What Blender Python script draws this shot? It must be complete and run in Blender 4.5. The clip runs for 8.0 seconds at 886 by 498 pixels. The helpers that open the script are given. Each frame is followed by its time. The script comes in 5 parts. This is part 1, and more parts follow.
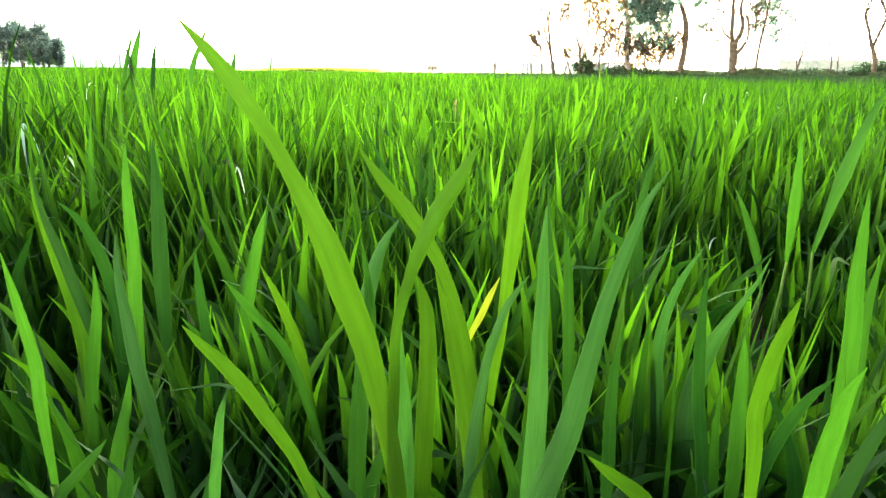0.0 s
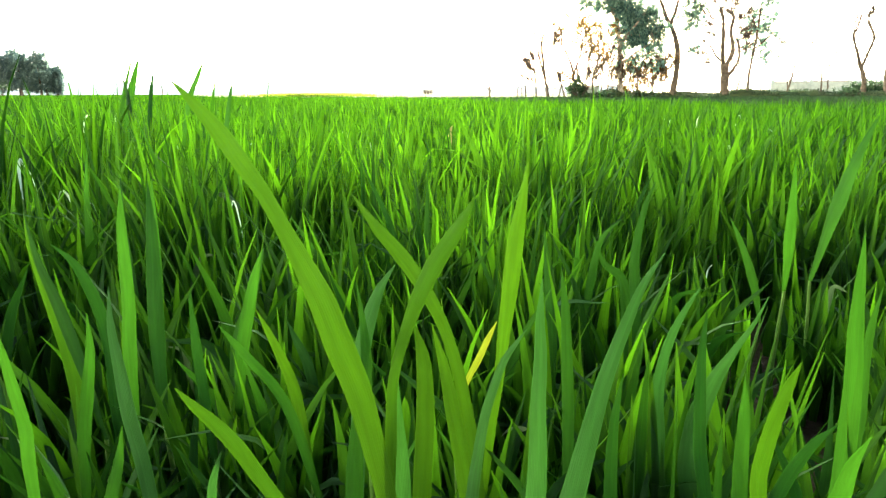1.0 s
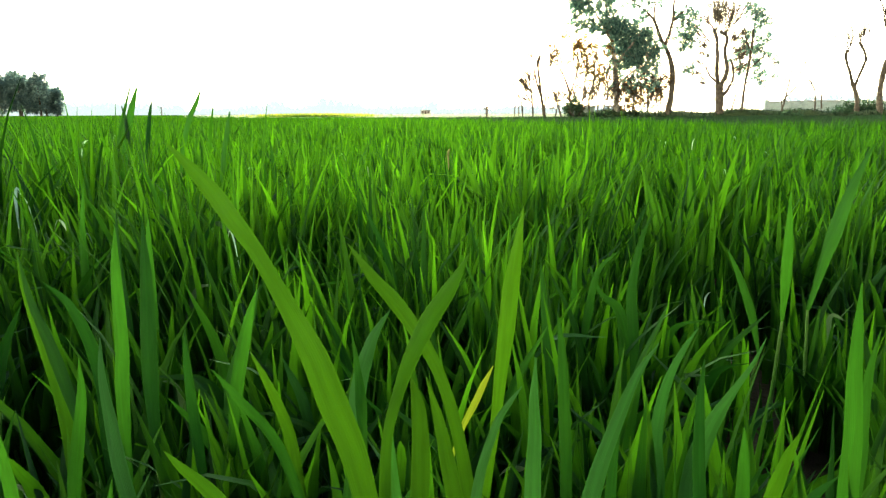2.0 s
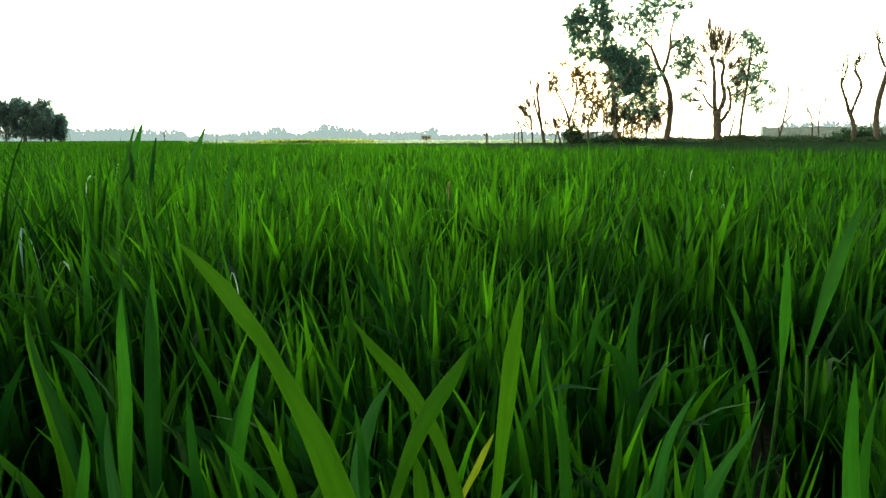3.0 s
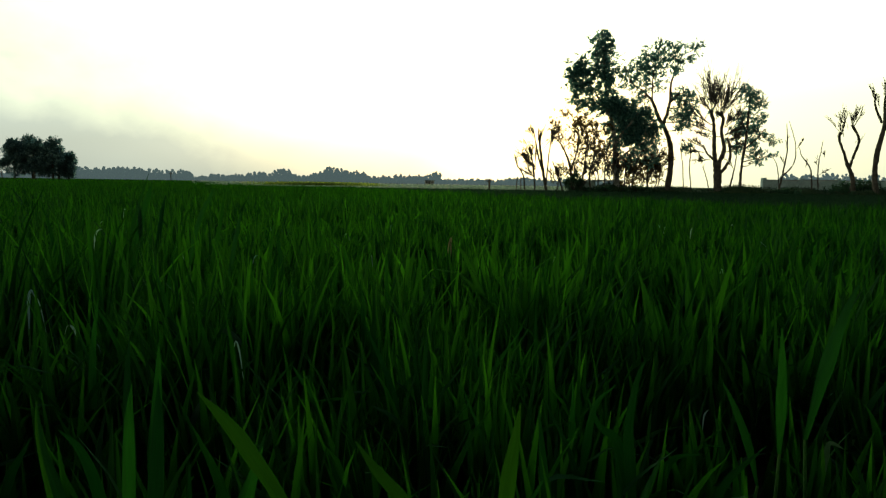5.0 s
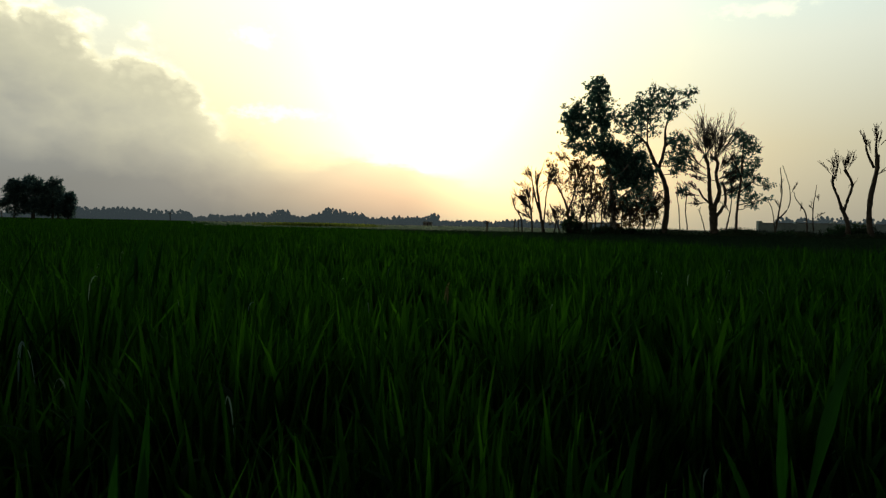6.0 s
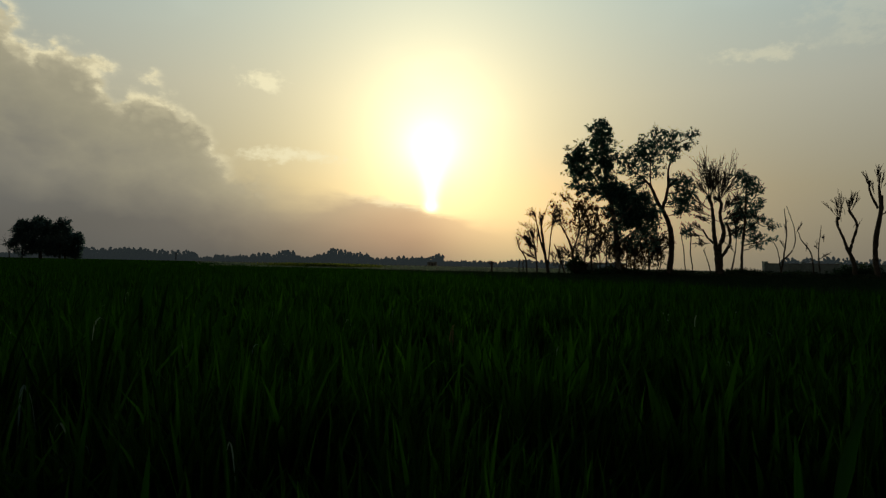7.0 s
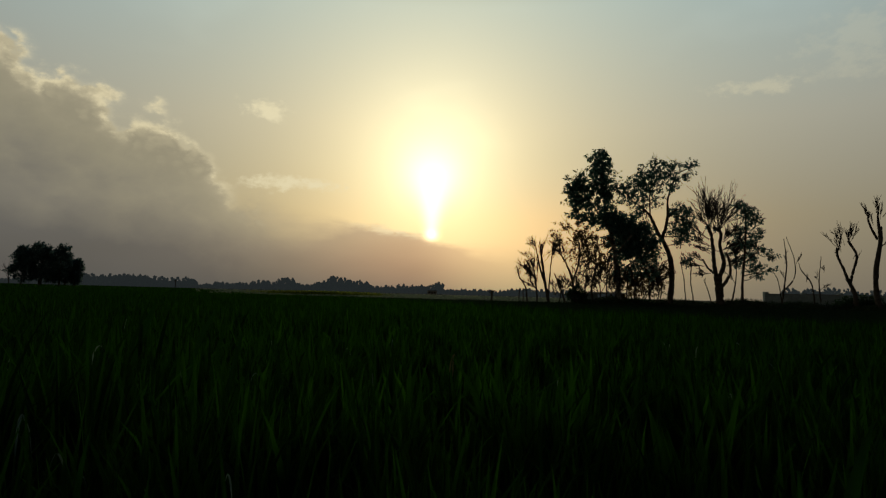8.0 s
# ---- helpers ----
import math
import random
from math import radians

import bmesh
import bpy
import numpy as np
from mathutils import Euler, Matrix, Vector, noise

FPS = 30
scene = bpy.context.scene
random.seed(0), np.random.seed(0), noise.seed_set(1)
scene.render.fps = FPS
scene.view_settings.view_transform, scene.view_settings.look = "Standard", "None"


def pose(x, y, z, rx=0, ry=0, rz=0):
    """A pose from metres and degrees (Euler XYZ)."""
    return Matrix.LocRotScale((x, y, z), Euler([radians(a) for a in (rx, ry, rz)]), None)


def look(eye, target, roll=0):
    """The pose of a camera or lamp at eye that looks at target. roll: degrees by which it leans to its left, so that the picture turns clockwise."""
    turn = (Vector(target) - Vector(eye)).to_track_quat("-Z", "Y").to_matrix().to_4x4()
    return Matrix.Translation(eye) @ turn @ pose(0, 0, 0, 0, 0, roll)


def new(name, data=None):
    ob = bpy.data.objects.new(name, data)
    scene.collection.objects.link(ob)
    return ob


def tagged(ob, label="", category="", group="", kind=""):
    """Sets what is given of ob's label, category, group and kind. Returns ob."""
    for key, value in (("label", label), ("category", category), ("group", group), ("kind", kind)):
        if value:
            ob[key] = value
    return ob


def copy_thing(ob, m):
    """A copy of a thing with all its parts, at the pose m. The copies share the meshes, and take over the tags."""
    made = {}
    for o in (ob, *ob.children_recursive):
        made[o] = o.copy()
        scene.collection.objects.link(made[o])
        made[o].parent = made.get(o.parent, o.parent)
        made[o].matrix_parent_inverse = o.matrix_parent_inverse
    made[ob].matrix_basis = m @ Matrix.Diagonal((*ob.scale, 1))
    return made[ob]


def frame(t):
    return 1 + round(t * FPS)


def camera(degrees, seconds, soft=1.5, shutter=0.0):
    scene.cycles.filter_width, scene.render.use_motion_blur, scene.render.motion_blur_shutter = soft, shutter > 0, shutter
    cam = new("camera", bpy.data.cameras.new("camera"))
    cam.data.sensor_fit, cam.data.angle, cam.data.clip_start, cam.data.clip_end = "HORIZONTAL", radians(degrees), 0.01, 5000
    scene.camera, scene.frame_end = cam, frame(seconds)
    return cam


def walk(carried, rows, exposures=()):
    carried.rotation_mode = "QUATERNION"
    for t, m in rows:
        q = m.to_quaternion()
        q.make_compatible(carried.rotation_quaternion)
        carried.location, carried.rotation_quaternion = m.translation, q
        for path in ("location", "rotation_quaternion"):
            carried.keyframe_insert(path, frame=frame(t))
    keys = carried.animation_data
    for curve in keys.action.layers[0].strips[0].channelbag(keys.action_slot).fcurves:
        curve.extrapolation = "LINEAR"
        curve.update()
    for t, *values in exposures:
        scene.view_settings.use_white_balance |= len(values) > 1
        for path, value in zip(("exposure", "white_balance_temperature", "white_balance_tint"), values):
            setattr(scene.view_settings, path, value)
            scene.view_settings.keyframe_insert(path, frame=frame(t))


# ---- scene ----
DEG = 72.6
EYE = 0.48
cam = camera(DEG, 8.0, soft=1.3)
# seconds, x, y, rise over the first eye, yaw, pitch, roll
PATH = [
    (0.0, -0.0002, -0.0002, 0.0000, 0.00, -16.58, 0.43),
    (0.5, -0.0001, 0.0026, 0.0053, -0.16, -15.93, 0.16),
    (1.0, 0.0005, 0.0056, 0.0139, -0.26, -14.46, -0.15),
    (2.5, 0.0027, 0.0124, 0.0432, -0.49, -11.71, -0.26),
    (3.0, 0.0015, 0.0093, 0.0611, -0.45, -10.33, -0.23),
    (3.5, 0.0028, 0.0084, 0.0720, -0.00, -9.38, -0.26),
    (4.0, 0.0002, 0.0048, 0.0834, -0.26, -8.47, 0.10),
    (5.5, 0.0006, -0.0054, 0.1288, -0.28, -4.45, 1.10),
    (6.0, 0.0040, -0.0016, 0.1375, -0.43, -2.27, 1.14),
    (6.5, 0.0034, -0.0003, 0.1409, -0.13, -0.28, 1.22),
    (7.0, 0.0018, 0.0002, 0.1418, 0.08, 1.55, 1.15),
    (7.5, 0.0006, 0.0027, 0.1463, -0.01, 3.03, 1.42),
    (8.0, -0.0006, -0.0075, 0.1458, 0.15, 4.25, 1.49),
]


def aim(x, y, z, yaw, pitch, roll):
    a, b = radians(yaw), radians(pitch)
    eye = Vector((x, y, z))
    return look(eye, eye + Vector((-math.sin(a) * math.cos(b), math.cos(a) * math.cos(b), math.sin(b))), roll)


# seconds, stops, kelvin, tint
STOPS = [(0.0, 5.12, 7050, 16), (0.5, 5.07, 7050, 16), (1.0, 4.83, 7000, 13), (2.5, 3.67, 6900, 0), (3.0, 3.19, 6700, -6), (3.5, 2.7, 6500, -12), (4.0, 2.17, 6350, -18),
         (5.5, 0.08, 6000, -3), (6.0, -0.5, 6100, 5), (6.5, -1.0, 6300, 6), (7.0, -1.5, 6400, 8), (7.5, -1.65, 6500, 10), (8.0, -1.7, 6500, 10)]
walk(cam, [(t, aim(x, y, EYE + z, yaw, pitch, roll)) for t, x, y, z, yaw, pitch, roll in PATH], STOPS)

# ---- light ----
SUN_AZ, SUN_EL = -1.3, 10.5   # degrees right of +y, and above the horizon


class Nodes:
    """Short hand for building a node tree."""

    def __init__(self, tree):
        self.tree = tree
        tree.nodes.clear()

    def add(self, kind, **values):
        node = self.tree.nodes.new(kind)
        for key, value in values.items():
            node.inputs[key.replace("_", " ")].default_value = value
        return node

    def put(self, socket, value):
        if isinstance(value, bpy.types.NodeSocket):
            self.tree.links.new(value, socket)
        elif isinstance(value, (tuple, list)):
            socket.default_value = (*value, 1.0)[:len(socket.default_value)]
        else:
            socket.default_value = value

    def math(self, op, a, b=0.0, c=0.0):
        node = self.tree.nodes.new("ShaderNodeMath")
        node.operation = op
        for socket, value in zip(node.inputs, (a, b, c)):
            self.put(socket, value)
        return node.outputs[0]

    def mix(self, f, a, b, blend="MIX"):
        node = self.tree.nodes.new("ShaderNodeMix")
        node.data_type, node.blend_type, node.clamp_factor = "RGBA", blend, True
        self.put(node.inputs[0], f), self.put(node.inputs[6], a), self.put(node.inputs[7], b)
        return node.outputs[2]

    def scaled(self, colour, f):
        node = self.tree.nodes.new("ShaderNodeVectorMath")
        node.operation = "SCALE"
        self.put(node.inputs[0], colour), self.put(node.inputs[3], f)
        return node.outputs[0]

    def plus(self, a, b):
        node = self.tree.nodes.new("ShaderNodeVectorMath")
        self.put(node.inputs[0], a), self.put(node.inputs[1], b)
        return node.outputs[0]

    def step(self, value, low, high):
        node = self.tree.nodes.new("ShaderNodeMapRange")
        node.interpolation_type = "SMOOTHSTEP"
        for socket, v in zip(node.inputs, (value, low, high, 0.0, 1.0)):
            self.put(socket, v)
        return node.outputs[0]

    def bell(self, value, middle, width):
        x = self.math("DIVIDE", self.math("SUBTRACT", value, middle), width)
        return self.math("EXPONENT", self.math("MULTIPLY", self.math("MULTIPLY", x, x), -1.0))

    def ramp(self, value, stops):
        node = self.tree.nodes.new("ShaderNodeValToRGB")
        self.put(node.inputs[0], value)
        e = node.color_ramp.elements
        while len(e) < len(stops):
            e.new(0.5)
        for spot, (at, colour) in zip(e, stops):
            spot.position, spot.color = at, (*colour, 1.0)
        return node.outputs[0]

    def noise(self, vector, scale, detail=4.0, rough=0.55):
        node = self.add("ShaderNodeTexNoise", Scale=scale, Detail=detail, Roughness=rough)
        if vector is not None:
            self.put(node.inputs["Vector"], vector)
        return node.outputs[0]

    def cells(self, vector, scale):
        node = self.add("ShaderNodeTexVoronoi", Scale=scale)
        self.put(node.inputs["Vector"], vector)
        return node.outputs[0]

    def vector(self, x, y, z):
        node = self.tree.nodes.new("ShaderNodeCombineXYZ")
        for socket, v in zip(node.inputs, (x, y, z)):
            self.put(socket, v)
        return node.outputs[0]


def make_sky():
    world = bpy.data.worlds.new("sky")
    world.use_nodes = True
    scene.world = world
    n = Nodes(world.node_tree)
    way = n.add("ShaderNodeTexCoord").outputs["Generated"]
    xyz = n.add("ShaderNodeSeparateXYZ")
    n.put(xyz.inputs[0], way)
    x, y, z = xyz.outputs
    az = n.math("MULTIPLY", n.math("ARCTAN2", x, y), 57.2958)
    el = n.math("MULTIPLY", n.math("ARCSINE", z), 57.2958)
    flat = n.vector(n.math("MULTIPLY", az, 0.1), n.math("MULTIPLY", el, 0.22), 0.0)
    wide = n.noise(flat, 0.45, 3.0)
    fine = n.noise(n.vector(n.math("MULTIPLY", az, 0.16), n.math("MULTIPLY", el, 0.24), 3.0), 2.0, 7.0, 0.6)
    crisp = n.noise(n.vector(n.math("MULTIPLY", az, 0.5), n.math("MULTIPLY", el, 0.8), 9.0), 1.6, 6.0, 0.65)
    lump = n.noise(n.vector(n.math("MULTIPLY", az, 0.16), n.math("MULTIPLY", el, 0.2), 7.0), 0.9, 2.0, 0.5)
    # clear evening air, hazy and warm low down
    air = n.ramp(n.math("DIVIDE", el, 90.0), [
        (0.0, (0.14, 0.122, 0.098)), (0.08, (0.225, 0.200, 0.140)), (0.17, (0.30, 0.30, 0.25)),
        (0.29, (0.285, 0.38, 0.385)), (0.38, (0.115, 0.152, 0.16)), (0.55, (0.020, 0.026, 0.028)), (1.0, (0.010, 0.013, 0.015))])
    front = n.step(n.math("COSINE", n.math("DIVIDE", az, 57.2958)), 0.25, 0.85)
    air = n.scaled(air, n.math("ADD", 0.05, n.math("MULTIPLY", front, 0.95)))
    # glow of the veiled sun
    dx, dy = n.math("SUBTRACT", az, SUN_AZ), n.math("SUBTRACT", el, SUN_EL + 1.5)
    off = n.math("SQRT", n.math("ADD", n.math("MULTIPLY", dx, dx), n.math("MULTIPLY", dy, dy)))
    glow = n.plus(n.plus(n.scaled((0.30, 0.25, 0.14), n.bell(off, 0.0, 8.0)), n.scaled((0.225, 0.178, 0.085), n.bell(off, 0.0, 14.0))), n.scaled((0.265, 0.205, 0.075), n.bell(off, 0.0, 25.0)))
    glow = n.plus(glow, n.scaled((0.12, 0.18, 0.12), n.bell(off, 0.0, 5.0)))
    glow = n.plus(glow, n.scaled((0.30, 0.12, 0.02), n.math("MULTIPLY", n.bell(az, SUN_AZ + 6.0, 15.0), n.bell(el, 5.5, 4.0))))
    colour = n.plus(air, glow)
    # thin high streaks
    streak = n.math("MULTIPLY", n.step(wide, 0.5, 0.72), n.step(el, 8.0, 18.0))
    colour = n.mix(n.math("MULTIPLY", streak, 0.35), colour, n.scaled(colour, 1.25))
    for a, e, wa, we, much in ((-17.2, 16.2, 2.0, 1.3, 1.0), (-14.4, 9.8, 4.6, 0.9, 0.75), (27.0, 17.9, 3.2, 0.8, 0.3), (34.5, 20.0, 4.5, 3.2, 0.13)):
        puff = n.math("MULTIPLY", n.bell(az, a, wa), n.bell(el, e, we))
        puff = n.math("ADD", puff, n.math("ADD", n.math("MULTIPLY", n.math("SUBTRACT", fine, 0.58), 2.0), n.math("MULTIPLY", n.math("SUBTRACT", crisp, 0.5), 1.6)))
        puff = n.math("MULTIPLY", n.step(puff, 0.2, 0.9), n.math("MULTIPLY", n.step(n.math("MULTIPLY", n.bell(az, a, wa * 1.3), n.bell(el, e, we * 1.3)), 0.1, 0.6), much))
        colour = n.mix(puff, colour, (0.70, 0.63, 0.41))
    # cloud bank that rises to the left, heaped along its edge
    rise = [(-40, 18.9), (-37, 18.0), (-32, 16.0), (-28.5, 14.2), (-24.5, 13.6), (-22, 12.0), (-20, 9.8), (-16.5, 7.8), (-13, 6.7), (-5, 6.1), (-1, 5.2), (3, 4.4), (14, 3.6), (40, 3.0)]
    edge = n.ramp(n.math("DIVIDE", n.math("ADD", az, 40.0), 80.0), [((a + 40) / 80, (e / 30,) * 3) for a, e in rise])
    edge = n.math("MULTIPLY", edge, 30.0)
    heap = n.step(az, -14.0, -20.0)
    spread = n.vector(n.math("ADD", az, n.math("MULTIPLY", fine, 3.0)), n.math("ADD", n.math("MULTIPLY", el, 1.15), n.math("MULTIPLY", lump, 4.0)), 0.0)
    lobes = n.math("SUBTRACT", 0.55, n.cells(spread, 0.30))
    knobs = n.math("SUBTRACT", 0.5, n.cells(n.plus(spread, (3.1, 1.7, 0.0)), 0.85))
    wisp = n.noise(n.vector(n.math("MULTIPLY", az, 0.22), n.math("MULTIPLY", el, 0.75), 5.0), 1.0, 6.0, 0.6)
    heaped = n.math("ADD", n.math("MULTIPLY", lobes, 3.0), n.math("ADD", n.math("MULTIPLY", knobs, 1.2), n.math("MULTIPLY", n.math("SUBTRACT", fine, 0.5), 2.4)))
    heaped = n.math("ADD", heaped, n.math("MULTIPLY", n.math("SUBTRACT", crisp, 0.5), 2.0))
    flatter = n.math("MULTIPLY", n.math("SUBTRACT", wisp, 0.5), 2.2)
    rough = n.math("ADD", n.math("MULTIPLY", heaped, heap), n.math("MULTIPLY", flatter, n.math("SUBTRACT", 1.0, heap)))
    under = n.math("SUBTRACT", n.math("ADD", edge, rough), el)
    soft = n.math("ADD", n.math("ADD", 0.5, n.math("MULTIPLY", n.math("MAXIMUM", az, 0.0), 0.15)), n.math("MULTIPLY", n.bell(az, -15.5, 5.0), 2.6))
    bank = n.step(n.math("DIVIDE", under, soft), -0.5, 1.3)
    left = n.step(az, 9.0, -4.0)
    bank = n.math("MULTIPLY", bank, n.math("ADD", 0.12, n.math("MULTIPLY", left, 0.83)))
    wx, wy = n.math("SUBTRACT", az, SUN_AZ + 2.5), n.math("SUBTRACT", el, 4.5)
    warm = n.math("MULTIPLY", n.bell(wx, 0.0, 12.0), n.bell(wy, 0.0, 4.5))
    grey = n.ramp(n.math("ADD", n.math("DIVIDE", under, 16.0), n.math("MULTIPLY", n.step(el, 6.5, 2.0), 0.4)), [(0.0, (0.36, 0.32, 0.215)), (0.22, (0.288, 0.260, 0.178)), (0.6, (0.190, 0.176, 0.140)), (1.0, (0.124, 0.120, 0.110))])
    grey = n.scaled(grey, n.math("ADD", 0.80, n.math("MULTIPLY", n.step(el, 0.0, 8.0), 0.20)))
    grey = n.plus(grey, n.scaled((0.27, 0.11, 0.045), warm))
    grey = n.scaled(grey, n.math("ADD", 0.65, n.math("MULTIPLY", wide, 0.5)))
    folds = n.math("MULTIPLY", n.step(n.math("ADD", n.math("ADD", lobes, knobs), n.math("MULTIPLY", n.math("SUBTRACT", fine, 0.5), 2.0)), 0.05, 0.7), n.math("MULTIPLY", heap, n.bell(under, 1.2, 2.4)))
    grey = n.mix(n.math("MULTIPLY", folds, 0.5), grey, (0.50, 0.44, 0.28))
    rim = n.math("MULTIPLY", n.bell(under, 0.45, 0.75), n.math("ADD", 0.35, n.math("MULTIPLY", n.step(fine, 0.44, 0.58), 0.65)))
    lining = n.math("MULTIPLY", n.bell(under, 0.25, 0.35), n.math("MULTIPLY", n.bell(az, -5.0, 3.2), n.step(fine, 0.42, 0.52)))
    rim = n.math("ADD", n.math("MULTIPLY", rim, n.math("MULTIPLY", n.step(az, -18.5, -22.0), 0.75)), n.math("MULTIPLY", lining, 0.6))
    colour = n.mix(bank, colour, grey)
    colour = n.mix(rim, colour, (0.74, 0.65, 0.41))
    # the sun burning through, narrowing down to the bank's upper edge
    rest = n.math("MAXIMUM", n.math("SUBTRACT", el, 5.2), 0.0)
    cone = n.math("DIVIDE", n.math("SUBTRACT", az, SUN_AZ), n.math("ADD", 0.45, n.math("MULTIPLY", rest, 0.19)))
    cone = n.math("EXPONENT", n.math("MULTIPLY", n.math("MULTIPLY", cone, cone), -1.0))
    cone = n.math("MULTIPLY", cone, n.math("MULTIPLY", n.step(el, 4.7, 6.0), n.step(el, 13.0, 8.0)))
    blob = n.math("MULTIPLY", n.bell(az, SUN_AZ, 2.6), n.bell(el, SUN_EL + 0.8, 2.4))
    spot = n.math("MULTIPLY", n.bell(az, SUN_AZ, 0.6), n.bell(el, 5.5, 0.45))
    colour = n.plus(colour, n.scaled((0.20, 0.22, 0.30), blob))
    colour = n.plus(colour, n.scaled((0.42, 0.42, 0.42), cone))
    colour = n.plus(colour, n.scaled((1.6, 1.1, 0.5), spot))
    sky = n.add("ShaderNodeTexSky")
    sky.sky_type, sky.sun_disc = "NISHITA", False
    sky.sun_elevation, sky.sun_rotation, sky.dust_density = radians(SUN_EL), radians(SUN_AZ), 4.0
    colour = n.plus(n.scaled(colour, 3.4), n.scaled(sky.outputs[0], 0.005))
    back = n.add("ShaderNodeBackground", Strength=1.0)
    n.put(back.inputs[0], colour)
    n.put(n.add("ShaderNodeOutputWorld").inputs[0], back.outputs[0])


make_sky()
lamp = bpy.data.lights.new("sun", "SUN")
lamp.energy, lamp.angle, lamp.color = 0.6, radians(10), (1.0, 0.86, 0.62)
sun = new("sun", lamp)
a, e = radians(SUN_AZ), radians(SUN_EL)
sun.matrix_world = look((0, 0, 30), Vector((0, 0, 30)) - Vector((math.sin(a) * math.cos(e), math.cos(a) * math.cos(e), math.sin(e))))


# ---- materials ----
def material(name, build):
    m = bpy.data.materials.new(name)
    m.use_nodes = True
    n = Nodes(m.node_tree)
    out = n.add("ShaderNodeOutputMaterial")
    n.put(out.inputs[0], build(n))
    return m


def leaf_look(dark, light, through_colour, share, gloss=0.42, island=True, sheen=0.1, vary=1.0):
    def build(n):
        if island:
            pick = n.add("ShaderNodeNewGeometry").outputs["Random Per Island"]
        else:
            pick = n.math("ADD", 0.5 - 0.5 * vary, n.math("MULTIPLY", n.add("ShaderNodeObjectInfo").outputs["Random"], vary))
        where = n.add("ShaderNodeTexCoord").outputs["Object"]
        patch = n.math("ADD", n.math("MULTIPLY", n.noise(where, 3.0, 3.0), 0.5), n.math("MULTIPLY", n.noise(where, 16.0, 2.0), 0.5))
        grain = n.noise(where, 60.0, 3.0)
        uv = n.add("ShaderNodeUVMap").outputs[0]
        sep = n.add("ShaderNodeSeparateXYZ")
        n.put(sep.inputs[0], uv)
        across, along = sep.outputs[0], sep.outputs[1]
        veins = n.math("ADD", 0.5, n.math("MULTIPLY", n.math("SINE", n.math("MULTIPLY", across, 75.0)), 0.5))
        rib = n.bell(across, 0.5, 0.05)
        f = n.math("ADD", n.math("MULTIPLY", pick, 1.0), n.math("MULTIPLY", n.math("SUBTRACT", patch, 0.42), 0.8))
        base = n.mix(f, dark, light)
        base = n.mix(n.math("MULTIPLY", grain, 0.25), base, n.scaled(base, 0.6))
        base = n.mix(n.math("MULTIPLY", veins, 0.25), base, n.scaled(base, 1.35))
        streak = n.step(n.noise(n.vector(n.math("MULTIPLY", across, 4.0), n.math("MULTIPLY", along, 5.0), n.math("MULTIPLY", pick, 90.0)), 1.0, 4.0, 0.6), 0.3, 0.7)
        # Pale blade edges, made lighter still: rim light put into their colour.
        margin = n.step(n.math("ABSOLUTE", n.math("SUBTRACT", across, 0.5)), 0.40, 0.5)
        base = n.mix(streak, n.scaled(base, 0.8), n.scaled(base, 1.2))
        base = n.mix(n.math("MULTIPLY", rib, 0.35), base, n.scaled(light, 1.3))
        base = n.mix(n.math("MULTIPLY", margin, 0.3), base, n.scaled(light, 1.5))
        dry = n.math("MULTIPLY", n.step(along, 0.95, 1.0), n.step(pick, 0.95, 0.99))
        base = n.mix(n.math("MULTIPLY", dry, 0.6), base, (0.14, 0.18, 0.06))
        p = n.add("ShaderNodeBsdfPrincipled", Roughness=gloss)
        p.inputs["Specular IOR Level"].default_value = 0.0
        n.put(p.inputs["Base Color"], base)
        bump = n.add("ShaderNodeBump", Strength=0.25, Distance=0.0006)
        n.put(bump.inputs["Height"], veins)
        n.put(p.inputs["Normal"], bump.outputs[0])
        wax = n.add("ShaderNodeBsdfGlossy", Roughness=gloss)
        n.put(wax.inputs["Color"], (0.62, 1.0, 0.8))
        n.put(wax.inputs["Normal"], bump.outputs[0])
        top = n.add("ShaderNodeMixShader", Fac=0.005 + 0.15 * sheen)
        n.put(top.inputs[1], p.outputs[0]), n.put(top.inputs[2], wax.outputs[0])
        t = n.add("ShaderNodeBsdfTranslucent")
        lit = n.mix(f, (through_colour[0] * 0.10, through_colour[1] * 0.22, through_colour[2] * 0.6), n.scaled(through_colour, 1.3))
        lit = n.mix(streak, n.scaled(lit, 0.85), n.scaled(lit, 1.12))
        lit = n.mix(n.math("MULTIPLY", margin, 0.25), lit, n.scaled(through_colour, 1.4))
        part_way = n.math("ADD", share - 0.22, n.math("MULTIPLY", n.math("FRACT", n.math("MULTIPLY", pick, 7.3)), 0.44))
        lit = n.mix(n.math("MULTIPLY", n.math("MAXIMUM", veins, n.math("MULTIPLY", rib, 1.6)), 0.2), lit, n.scaled(lit, 0.6))
        n.put(t.inputs[0], lit)
        # light let through keeps some of its way
        ahead = n.add("ShaderNodeBsdfRefraction", Roughness=1.0, IOR=1.45)
        n.put(ahead.inputs[0], n.scaled(lit, 1.3))
        both = n.add("ShaderNodeMixShader", Fac=0.14)
        n.put(both.inputs[1], t.outputs[0]), n.put(both.inputs[2], ahead.outputs[0])
        mix = n.add("ShaderNodeMixShader")
        n.put(mix.inputs[0], part_way), n.put(mix.inputs[1], top.outputs[0]), n.put(mix.inputs[2], both.outputs[0])
        return mix.outputs[0]
    return build


